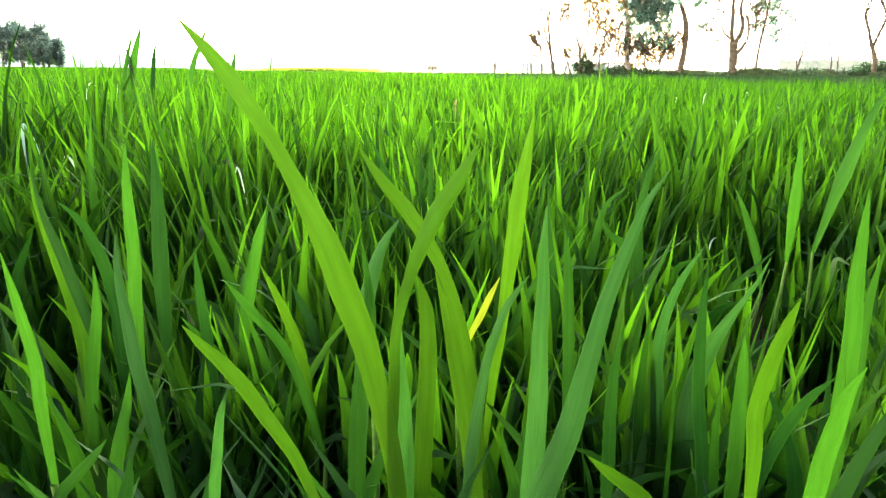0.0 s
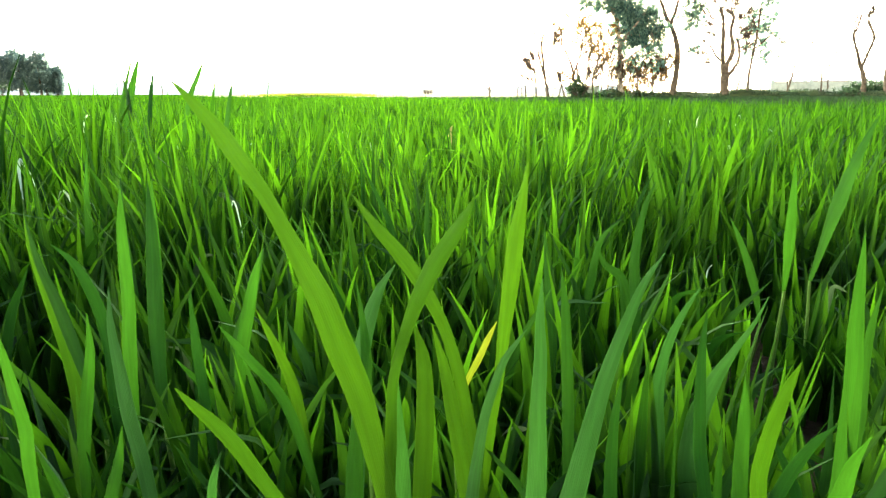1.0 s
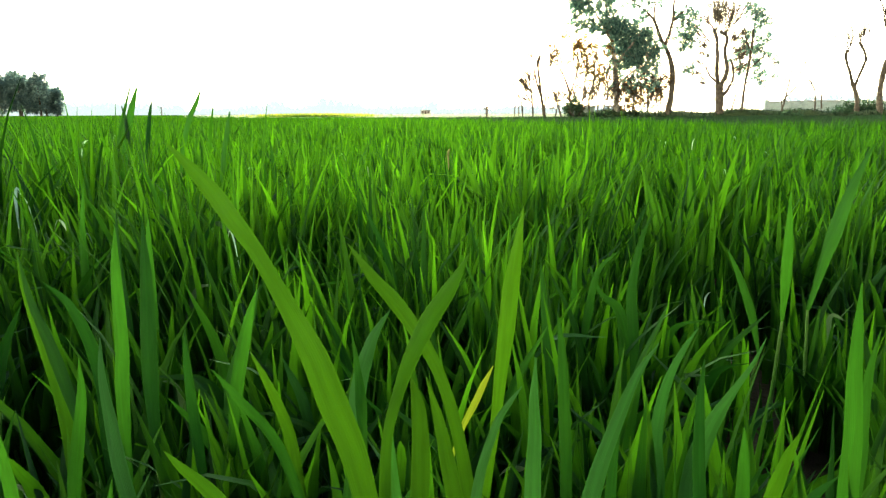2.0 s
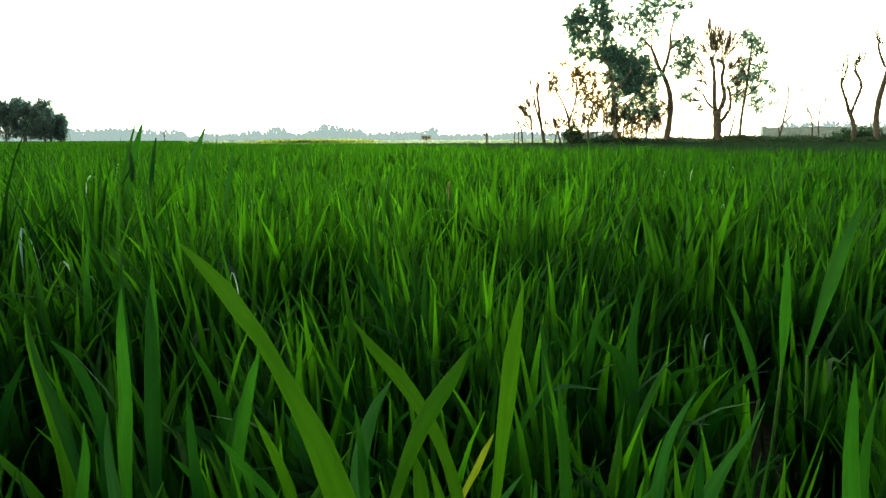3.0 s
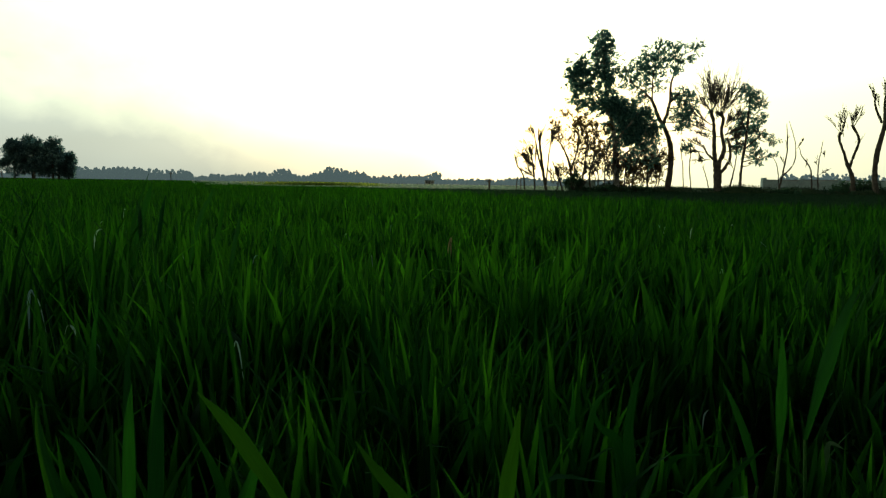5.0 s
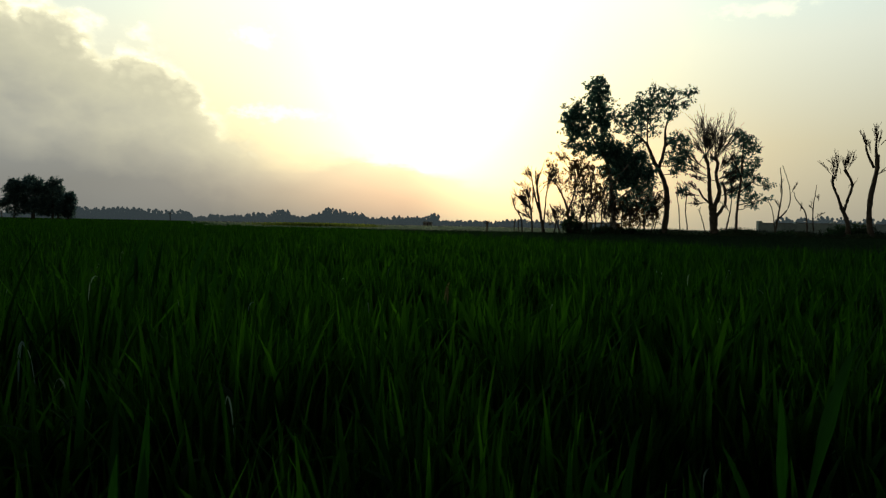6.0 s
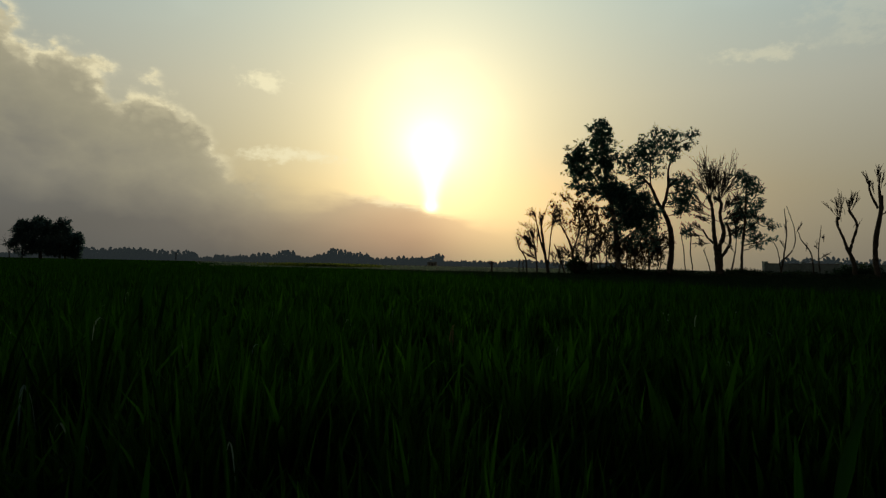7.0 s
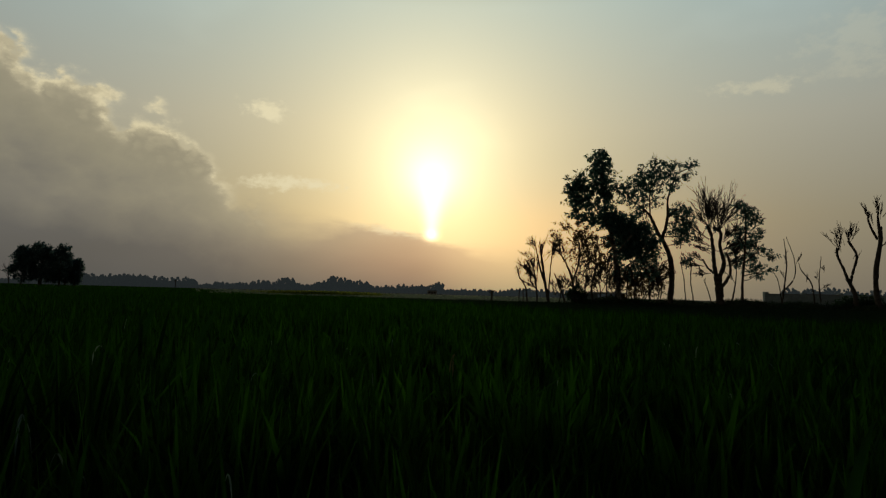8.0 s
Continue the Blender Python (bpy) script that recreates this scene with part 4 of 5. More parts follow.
def tree(base, trunk, limbs=(), blobs=(), leaf=0.28, twigs=(), seed=1, bark=None, leaves=None, label="", name="tree", thick=1.0, spread=0.3, brush=1):
    """trunk: places as (x, z, radius) in the world's plane at the base's depth. limbs: lists of the same. twigs: (x, z, dx, dz, length, radius, depth)."""
    rng = np.random.default_rng(seed)
    bx, by, bz = base
    thing = empty(name, bx, by, bz)
    tagged(thing, label, "tree", "trees at the field's edge")

    def line(points, sides, wob):
        p = np.array([(x - bx, rng.normal(0, wob), z - bz) for x, z, _ in points])
        p[0, 1] = p[0, 1] * 0.2
        m = 5 * len(p)
        path = smooth_path(p, m)
        r = np.interp(np.linspace(0, 1, m), np.linspace(0, 1, len(points)), [q[2] * 1.1 + 0.006 for q in points])
        path[:, 0] += rng.normal(0, 0.012, m)
        return tube(path, r * rng.uniform(0.88, 1.14, m), 8), path

    piece, wood = line(trunk, 8, 0.15)
    piece[0][:8, 2] -= 0.15
    stem = mesh_object("trunk", *piece, bark or BARK, thing)
    for points in limbs:
        piece, path = line(points, 6, 0.3)
        wood = np.concatenate([wood, path])
        mesh_object("limb", *piece, bark or BARK, stem)
    for x, z, dx, dz, ln, r, d in list(twigs) * brush:
        fans = []
        dx, ln = dx + rng.normal(0, 0.12), ln * rng.uniform(0.85, 1.2)
        twig_fan(rng, np.array([x - bx, rng.normal(0, 0.2), z - bz]), (dx, rng.normal(0, 0.4), dz), ln, r, spread, d, fans)
        mesh_object("branch", *joined(fans), bark or BARK, stem)
    if blobs:
        masses = [((x - bx, rng.normal(0, 0.5), z - bz), (rx, (rx + rz) * 0.5, rz), int(c * thick)) for x, z, rx, rz, c in blobs]
        for c, r, _ in masses:
            c = np.array(c)
            away = np.linalg.norm(wood - c, axis=1) + 0.9 * np.maximum(wood[:, 2] - c[2] + 0.3, 0)
            root = wood[np.argmin(away)]
            reach = np.linalg.norm(c - root)
            bow = rng.normal(0, 0.08, 3) * reach + (0, 0, -0.08 * reach)
            fans = [tube([root, root + (c - root) * 0.5 + bow, c], [0.022 + 0.012 * reach, 0.018 + 0.006 * reach, 0.014], 5)]
            for _ in range(4):
                way = rng.normal(0, 1, 3) + (c - root) / (reach + 1e-6) + (0, 0, 0.4)
                twig_fan(rng, root + (c - root) * rng.uniform(0.4, 1.0), way, max(r[0], r[2]) * rng.uniform(0.45, 0.9), 0.02, 0.5, 1, fans, 0.011)
            mesh_object("branch", *joined(fans), bark or BARK, stem)
        v, f = leaf_cloud(rng, masses, leaf, 0.5)
        uv = np.full((len(v), 2), 0.3)
        mesh_object("crown", v, f, leaves or TREE_LEAF, thing, uv=uv, smooth=False)
    return thing


tree((13.18, 45.0, 0.0), [(13.18, 0.27, 0.20), (12.98, 2.02, 0.17), (12.59, 4.51, 0.15), (12.16, 6.77, 0.11), (11.78, 9.02, 0.06), (11.62, 11.05, 0.03)],
     [[(12.42, 5.54, 0.09), (11.31, 7.17, 0.06), (10.21, 8.78, 0.03)], [(12.71, 3.69, 0.09), (13.69, 5.16, 0.06), (14.68, 6.41, 0.03)], [(12.88, 2.44, 0.07), (13.98, 3.29, 0.05), (15.00, 3.94, 0.03)]],
     [(11.73, 11.48, 0.56, 0.41, 210), (11.53, 10.74, 0.91, 0.72, 560), (11.74, 9.91, 1.03, 0.75, 660), (10.00, 9.78, 0.39, 0.44, 100), (9.61, 9.13, 0.66, 0.75, 380), (10.24, 8.82, 0.88, 0.71, 530), (9.43, 8.24, 0.50, 0.72, 230), (10.17, 7.79, 0.88, 0.66, 490), (11.67, 8.94, 1.25, 0.75, 790), (12.38, 8.48, 0.82, 0.60, 340), (9.94, 6.98, 0.53, 0.50, 170), (10.89, 6.53, 0.88, 0.63, 420), (11.36, 7.66, 0.94, 0.53, 220), (12.15, 6.88, 1.03, 0.66, 630), (12.95, 6.27, 1.35, 0.88, 1280), (14.05, 5.82, 1.19, 0.88, 1130), (13.58, 5.01, 1.63, 0.75, 1320), (14.84, 5.36, 0.88, 0.88, 780), (14.21, 4.24, 1.35, 0.72, 970), (12.96, 3.90, 0.88, 0.85, 320), (15.00, 4.11, 0.82, 0.66, 410), (14.37, 2.99, 0.88, 0.72, 280), (13.28, 2.49, 0.78, 0.78, 200), (15.62, 4.91, 0.56, 0.63, 190), (15.15, 2.85, 0.72, 0.85, 220)],
     leaf=0.22, seed=21, thick=1.5, bark=PALE_BARK, label="tall eucalyptus with a pale trunk and dense drooping leaves")
tree((16.81, 45.0, 0.0), [(16.81, 0.34, 0.20), (16.90, 1.89, 0.18), (16.88, 3.35, 0.16), (16.48, 4.67, 0.14), (15.92, 5.82, 0.12), (15.29, 6.84, 0.08), (14.63, 7.64, 0.05)],
     [[(16.29, 5.08, 0.11), (16.55, 6.65, 0.09), (16.80, 8.30, 0.06), (17.42, 10.15, 0.03)], [(16.55, 6.57, 0.07), (17.14, 7.28, 0.05), (17.76, 7.50, 0.03)], [(15.38, 6.71, 0.06), (15.22, 8.27, 0.04), (15.56, 9.91, 0.03)]],
     [(15.78, 10.85, 0.88, 0.34, 190), (17.05, 10.85, 1.03, 0.34, 250), (18.16, 10.68, 0.50, 0.44, 150), (17.88, 9.90, 0.72, 0.44, 180), (16.73, 10.12, 1.03, 0.56, 400), (15.62, 10.01, 0.88, 0.66, 440), (14.52, 9.98, 0.72, 0.60, 300), (14.04, 9.16, 0.78, 0.72, 480), (14.99, 9.03, 1.03, 0.66, 520), (16.10, 9.06, 0.88, 0.50, 270), (17.37, 9.17, 0.56, 0.44, 100), (13.73, 8.20, 0.66, 0.66, 340), (14.68, 8.06, 0.88, 0.60, 280), (15.62, 7.93, 0.72, 0.56, 150), (14.84, 7.11, 0.72, 0.53, 150), (15.23, 6.33, 0.56, 0.44, 90), (14.20, 7.25, 0.47, 0.63, 140), (17.68, 7.50, 0.82, 0.50, 290), (17.83, 6.71, 0.88, 0.72, 540), (17.36, 5.90, 0.78, 0.72, 440), (18.14, 5.77, 0.56, 0.85, 370), (17.83, 5.12, 0.66, 0.44, 210), (17.05, 7.17, 0.47, 0.44, 90), (13.25, 8.98, 0.41, 0.63, 150)],
     leaf=0.17, seed=22, thick=1.5, label="leaning tree with a curved dark trunk and thin open crown")
tree((20.61, 45.0, 0.0), [(20.61, 0.41, 0.27), (20.49, 1.75, 0.25), (20.41, 2.50, 0.25)],
     [[(20.42, 2.25, 0.16), (20.02, 3.41, 0.13), (19.83, 4.74, 0.11), (19.86, 5.69, 0.10), (19.91, 6.23, 0.11)], [(20.47, 2.25, 0.16), (20.82, 3.43, 0.13), (20.75, 4.75, 0.11), (20.53, 5.66, 0.10), (20.42, 6.15, 0.11)],
      [(20.67, 1.54, 0.11), (21.16, 2.68, 0.09), (21.19, 3.64, 0.07), (21.11, 4.26, 0.06)], [(20.15, 2.66, 0.08), (19.62, 3.19, 0.06), (19.34, 3.73, 0.04)]],
     [(19.92, 6.14, 0.22, 0.22, 50), (20.43, 6.07, 0.22, 0.22, 50), (21.07, 4.18, 0.25, 0.25, 40), (19.87, 4.65, 0.2, 0.2, 30)],
     twigs=[(19.80, 6.06, -0.67, 1, 1.20, 0.02, 2), (19.89, 5.94, -0.53, 1, 1.32, 0.02, 2), (19.75, 6.22, -0.40, 1, 1.59, 0.02, 2), (19.83, 6.22, -0.26, 1, 1.52, 0.02, 2), (19.93, 6.02, -0.12, 1, 1.65, 0.02, 2), (19.79, 6.18, 0.02, 1, 1.70, 0.02, 2), (19.77, 5.81, 0.16, 1, 2.12, 0.02, 2), (20.01, 6.06, 0.29, 1, 1.48, 0.02, 2), (19.84, 6.06, 0.43, 1, 1.76, 0.02, 2), (20.52, 5.95, -0.43, 1, 1.32, 0.02, 2), (20.47, 5.95, -0.29, 1, 1.89, 0.02, 2), (20.47, 6.03, -0.16, 1, 1.55, 0.02, 2), (20.43, 5.99, -0.02, 1, 1.54, 0.02, 2), (20.56, 5.83, 0.12, 1, 2.18, 0.02, 2), (20.30, 5.99, 0.26, 1, 1.84, 0.02, 2), (20.40, 5.82, 0.40, 1, 1.42, 0.02, 2), (20.44, 5.78, 0.53, 1, 1.41, 0.02, 2), (20.43, 6.07, 0.67, 1, 1.29, 0.02, 2), (19.81, 5.15, -1.00, 0.8, 1.17, 0.02, 3), (19.83, 4.65, -1.00, 0.5, 0.97, 0.02, 3), (19.90, 4.16, -0.90, 0.4, 0.88, 0.02, 3), (20.74, 5.00, 0.90, 0.8, 0.97, 0.02, 3), (20.81, 4.42, 1.00, 0.5, 0.77, 0.02, 3), (21.08, 4.06, 0.50, 1.0, 0.88, 0.02, 3), (21.09, 3.85, 0.90, 0.7, 0.77, 0.02, 3), (19.47, 3.48, -0.90, 0.5, 0.77, 0.02, 3), (19.49, 3.19, -1.00, 0.1, 0.77, 0.02, 3), (19.77, 2.66, -1.00, -0.1, 0.68, 0.02, 3), (21.09, 3.22, 0.80, 0.5, 0.68, 0.02, 3)],
     leaf=0.15, seed=23, brush=2, label="pollarded bare tree with knobbly limbs and thin upright twigs")
tree((22.26, 45.0, 0.0), [(22.26, 0.44, 0.09), (22.28, 2.20, 0.08), (22.37, 4.29, 0.07), (22.50, 6.36, 0.05), (22.53, 8.00, 0.03)],
     [[(22.33, 3.46, 0.04), (22.96, 4.30, 0.03), (23.76, 4.94, 0.02)], [(22.38, 4.91, 0.04), (21.83, 5.73, 0.03), (21.57, 6.55, 0.02)]],
     [(22.54, 8.01, 0.57, 0.36, 190), (22.23, 7.39, 0.63, 0.48, 270), (23.14, 7.31, 0.39, 0.36, 110), (22.60, 6.64, 0.72, 0.48, 300), (22.36, 5.84, 0.75, 0.57, 340), (23.12, 5.71, 0.51, 0.51, 190), (22.66, 5.09, 0.90, 0.57, 400), (21.90, 4.61, 0.54, 0.57, 120), (23.26, 4.80, 0.69, 0.57, 280), (24.16, 4.52, 0.39, 0.42, 100), (22.95, 4.03, 0.84, 0.42, 250), (24.00, 3.99, 0.42, 0.21, 70), (22.34, 3.26, 0.69, 0.48, 130), (23.09, 3.13, 0.57, 0.42, 160), (23.68, 2.69, 0.57, 0.27, 100), (24.26, 3.01, 0.30, 0.24, 60), (21.82, 3.70, 0.48, 0.54, 90)],
     leaf=0.17, seed=24, thick=1.6, label="slender leafy tree with a thin straight trunk")


def bare_tree(stems, twigs, seed, label, blobs=(), leaf=0.2, name="bare_tree", leaves=None, y=45.0):
    trunk, limbs = stems[0], stems[1:]
    return tree((trunk[0][0], y, 0.0), [(trunk[0][0], 0.0, trunk[0][2])] + list(trunk), limbs, blobs, leaf, twigs, seed, BARK, leaves or DRY_LEAF, label, name=name, spread=0.17 if seed in (39, 41, 42) else 0.4, brush=2 if seed in (31, 32) else 1, thick=1.6)


bare_tree([[(7.83, 0.25, 0.10), (7.52, 1.92, 0.09), (7.31, 3.16, 0.07), (7.10, 4.74, 0.03)], [(7.63, 1.29, 0.07), (7.16, 2.75, 0.06), (6.68, 4.73, 0.02)], [(7.81, 0.67, 0.05), (7.93, 2.34, 0.04), (8.03, 4.42, 0.02)]],
          [(7.27, 3.16, 0.1, 1, 1.15, 0.03, 2), (6.74, 4.19, -0.5, 1, 0.72, 0.02, 2), (6.89, 1.91, -0.9, 0.8, 0.86, 0.02, 2), (7.97, 3.59, 0.3, 1, 0.72, 0.02, 2), (7.32, 3.00, 0.18, 1.0, 1.32, 0.02, 2), (6.78, 4.03, -0.18, 1.0, 0.83, 0.02, 2), (6.94, 1.74, -0.42, 0.8, 0.99, 0.02, 2), (8.02, 3.43, 0.30, 1.0, 0.83, 0.02, 2)], 31, "leafless tree with several thin straight stems")
bare_tree([[(6.23, 0.22, 0.05), (6.11, 1.26, 0.045), (5.63, 2.09, 0.03), (5.35, 2.92, 0.015)], [(6.99, 0.23, 0.06), (6.89, 1.91, 0.05), (6.56, 3.15, 0.02)]],
          [(6.89, 1.91, -0.8, 0.7, 1.01, 0.025, 3), (6.65, 2.94, -0.6, 0.7, 0.72, 0.02, 2), (6.91, 1.28, -1, 0.4, 0.86, 0.02, 2), (5.63, 2.09, -0.3, 1, 0.58, 0.015, 1), (6.94, 1.74, -0.36, 0.7, 1.16, 0.02, 3), (6.70, 2.78, -0.24, 0.7, 0.83, 0.02, 2), (6.96, 1.11, -0.48, 0.4, 0.99, 0.02, 2), (5.67, 1.92, -0.06, 1.0, 0.67, 0.02, 1)], 32, "small leafless tree with spreading grey twigs")
bare_tree([[(9.67, 0.62, 0.08), (9.58, 1.96, 0.08), (9.17, 2.99, 0.06), (8.63, 3.81, 0.04)], [(9.59, 1.75, 0.06), (10.00, 3.22, 0.05), (10.19, 4.67, 0.03)], [(9.05, 0.19, 0.06), (8.72, 1.31, 0.05), (8.22, 2.35, 0.03)]],
          [(9.17, 2.99, -0.3, 1, 1.22, 0.03, 3), (9.61, 2.38, 0.2, 1, 1.37, 0.03, 3), (10.07, 3.43, 0.5, 1, 1.15, 0.03, 3), (8.72, 3.61, -0.7, 0.8, 0.79, 0.025, 2), (10.23, 3.84, 0.3, 1, 0.86, 0.02, 2)], 33,
          "small spreading tree with few brown leaves", [(9.01, 5.88, 0.88, 0.44, 130), (8.38, 5.36, 0.47, 0.60, 90), (9.96, 5.40, 0.72, 0.60, 180), (9.49, 4.75, 0.88, 0.60, 170), (8.55, 4.41, 0.60, 0.60, 110), (10.28, 4.61, 0.60, 0.72, 140), (9.35, 3.72, 0.88, 0.60, 130), (9.77, 5.23, 0.25, 0.28, 90)], 0.16)
bare_tree([[(11.08, 0.23, 0.07), (11.11, 1.57, 0.06), (11.35, 2.83, 0.05), (11.21, 4.49, 0.03)], [(11.16, 1.36, 0.05), (11.71, 2.42, 0.04), (12.16, 3.67, 0.02)]],
          [(11.25, 3.24, 0.1, 1, 1.15, 0.03, 3), (11.70, 2.50, 0.5, 1, 1.15, 0.03, 3), (11.14, 1.78, -0.4, 1, 1.01, 0.025, 3)], 34, "small bare tree with a few dry brown leaves", [(11.07, 4.79, 0.60, 0.75, 150), (11.54, 4.17, 0.60, 0.88, 170), (12.01, 4.97, 0.44, 0.60, 110), (11.71, 2.92, 0.60, 0.75, 130), (11.07, 3.53, 0.44, 0.60, 80)], 0.16)
bare_tree([[(15.38, 0.31, 0.07), (15.36, 1.65, 0.06), (15.17, 2.90, 0.04)], [(15.38, 1.23, 0.05), (15.83, 2.29, 0.03), (16.08, 3.33, 0.02)]],
          [(15.30, 2.07, -0.3, 1, 0.94, 0.03, 3), (15.35, 1.86, 0.5, 1, 1.01, 0.03, 3), (15.29, 1.23, -0.9, 0.8, 0.86, 0.03, 3), (15.54, 1.24, 0.8, 0.9, 0.79, 0.025, 3), (15.23, 2.57, 0.1, 1, 0.72, 0.02, 2)], 35, "scrubby bare shrub tree with tangled twigs", [(15.47, 2.08, 0.60, 0.88, 190), (16.41, 3.04, 0.44, 0.72, 100), (16.09, 1.78, 0.60, 0.75, 170), (15.62, 1.14, 0.63, 0.47, 160)], 0.15)
bare_tree([[(14.24, 0.29, 0.06), (14.26, 1.63, 0.05), (14.55, 2.68, 0.03)]],
          [(14.27, 1.42, -0.5, 1, 0.94, 0.025, 3), (14.34, 1.84, 0.6, 1, 0.94, 0.025, 3), (14.48, 2.39, 0.2, 1, 0.72, 0.02, 3)], 36, "scrubby bare shrub tree with tangled twigs", [(13.59, 2.03, 0.72, 0.88, 280), (14.53, 1.74, 0.72, 0.88, 280), (14.06, 1.10, 0.78, 0.53, 260)], 0.15)
bare_tree([[(17.99, 0.44, 0.035), (17.82, 2.12, 0.03), (17.66, 3.57, 0.015)], [(18.62, 0.45, 0.04), (18.49, 2.13, 0.035), (18.30, 3.38, 0.025), (18.09, 4.20, 0.012)]],
          [(18.12, 3.58, -0.5, 0.8, 0.6, 0.015, 2), (17.67, 3.37, -0.3, 1, 0.5, 0.012, 1)], 37, "two thin saplings with a tuft of leaves", [(18.13, 3.54, 0.45, 0.28, 150)], 0.18, "sapling", TREE_LEAF)
bare_tree([[(19.93, 0.48, 0.03), (19.66, 1.52, 0.025), (19.42, 2.15, 0.012)]], [(19.57, 1.73, -0.4, 1, 0.5, 0.012, 1)], 38, "thin bare sapling on an earth bank", name="sapling")
bare_tree([[(25.17, 0.41, 0.06), (25.38, 1.84, 0.05), (25.49, 3.52, 0.035), (25.28, 5.38, 0.015)], [(25.24, 1.34, 0.045), (25.93, 2.48, 0.035), (26.17, 3.95, 0.02), (25.73, 5.60, 0.01)], [(25.15, 0.79, 0.035), (24.76, 2.25, 0.02), (24.53, 3.29, 0.01)]],
          [(25.49, 3.52, 0.1, 1, 0.66, 0.02, 2), (26.12, 3.53, 0.3, 1, 0.50, 0.015, 2), (25.35, 2.26, -0.4, 1, 0.50, 0.015, 2)], 39, "young leafless tree with long upright stems")
bare_tree([[(27.48, 0.79, 0.05), (27.31, 2.09, 0.04), (26.74, 3.04, 0.025), (26.36, 3.62, 0.012)], [(28.03, 0.72, 0.04), (28.13, 2.31, 0.03), (28.26, 4.19, 0.012)]],
          [(28.13, 2.31, -0.5, 1, 0.50, 0.015, 2), (28.18, 2.94, 0.4, 0.9, 0.44, 0.015, 2), (27.21, 2.21, 0.3, 1, 0.39, 0.012, 2), (28.01, 1.68, 0.8, 0.6, 0.39, 0.012, 2)], 40, "leafless sapling with thin forked stems")
bare_tree([[(30.72, 0.35, 0.14), (30.55, 1.52, 0.13), (30.10, 2.56, 0.11)], [(30.15, 2.44, 0.09), (29.59, 3.26, 0.08), (29.39, 4.22, 0.07), (29.39, 4.84, 0.09)], [(30.26, 2.15, 0.10), (30.78, 3.12, 0.08), (30.57, 4.24, 0.07), (30.11, 5.35, 0.08)]],
          [(29.39, 4.84, -0.2, 1, 1.03, 0.03, 2), (29.49, 4.63, -0.7, 1, 0.84, 0.025, 2), (30.12, 5.27, 0.1, 1, 0.97, 0.03, 2), (30.17, 5.19, 0.5, 1, 0.92, 0.025, 2), (29.44, 4.22, -0.9, 0.5, 0.43, 0.02, 1), (30.63, 4.03, 0.6, 1, 0.48, 0.02, 1), (29.96, 5.18, -0.3, 1, 0.92, 0.025, 2), (29.45, 4.67, 0.00, 1.0, 1.19, 0.02, 2), (29.54, 4.47, -0.30, 1.0, 0.98, 0.02, 2), (30.17, 5.10, 0.18, 1.0, 1.11, 0.02, 2), (30.22, 5.02, 0.42, 1.0, 1.05, 0.02, 2), (29.49, 4.05, -0.42, 0.5, 0.49, 0.02, 1), (30.68, 3.87, 0.48, 1.0, 0.56, 0.02, 1), (30.01, 5.02, -0.06, 1.0, 1.05, 0.02, 2)], 41,
          "pollarded leafless tree with a forked trunk")
bare_tree([[(32.34, 0.30, 0.18), (32.29, 1.56, 0.17), (32.33, 3.23, 0.15), (32.38, 5.31, 0.13), (32.46, 6.47, 0.12)], [(32.41, 5.52, 0.08), (31.93, 6.87, 0.06), (31.67, 7.57, 0.04)], [(32.47, 6.35, 0.09), (32.56, 7.38, 0.06), (32.42, 8.20, 0.03)]],
          [(31.87, 7.16, -0.6, 1, 0.73, 0.03, 2), (32.46, 7.58, 0.0, 1, 0.92, 0.03, 2), (32.58, 7.17, 0.6, 1, 0.84, 0.03, 2), (32.37, 4.90, 0.9, 0.6, 0.55, 0.02, 2), (32.02, 6.75, -0.3, 1, 0.73, 0.02, 2), (31.92, 7.00, -0.24, 1.0, 0.84, 0.02, 2), (32.52, 7.42, 0.12, 1.0, 1.05, 0.02, 2), (32.63, 7.01, 0.48, 1.0, 0.98, 0.02, 2), (32.43, 4.73, 0.66, 0.6, 0.62, 0.02, 2), (32.08, 6.59, -0.06, 1.0, 0.84, 0.02, 2)], 42, "old pollarded leafless tree with a thick rough trunk")


bare_tree([[(10.52, 0.30, 0.05), (10.55, 1.77, 0.04), (10.67, 3.23, 0.02)]],
          [(10.55, 1.77, -0.4, 1, 1.0, 0.022, 3), (10.61, 2.40, 0.3, 1, 1.0, 0.022, 3), (10.53, 1.35, 0.7, 0.9, 0.9, 0.02, 3), (10.68, 3.02, 0.0, 1, 0.9, 0.02, 3)], 43, "scrubby bare shrub tree with tangled twigs", [(10.61, 3.64, 0.7, 0.9, 216)], 0.15)
bare_tree([[(12.13, 0.33, 0.05), (12.15, 1.80, 0.04), (12.27, 3.05, 0.02)]],
          [(12.12, 1.59, -0.6, 1, 1.0, 0.022, 3), (12.18, 2.22, 0.4, 1, 1.0, 0.022, 3), (12.13, 1.17, 0.8, 0.9, 0.9, 0.02, 3), (12.27, 2.93, -0.2, 1, 0.8, 0.02, 3)], 44, "scrubby bare shrub tree with tangled twigs", [(12.18, 3.26, 0.6, 0.9, 198)], 0.15)
bare_tree([[(13.60, 0.36, 0.05), (13.67, 1.62, 0.04), (13.70, 2.87, 0.02)]],
          [(13.60, 1.41, -0.6, 1, 0.9, 0.022, 3), (13.66, 2.04, 0.4, 1, 0.9, 0.022, 3), (13.61, 1.11, 0.9, 0.8, 0.8, 0.02, 3)], 45, "scrubby bare shrub tree with tangled twigs", [(13.64, 2.54, 0.6, 0.8, 198)], 0.15)
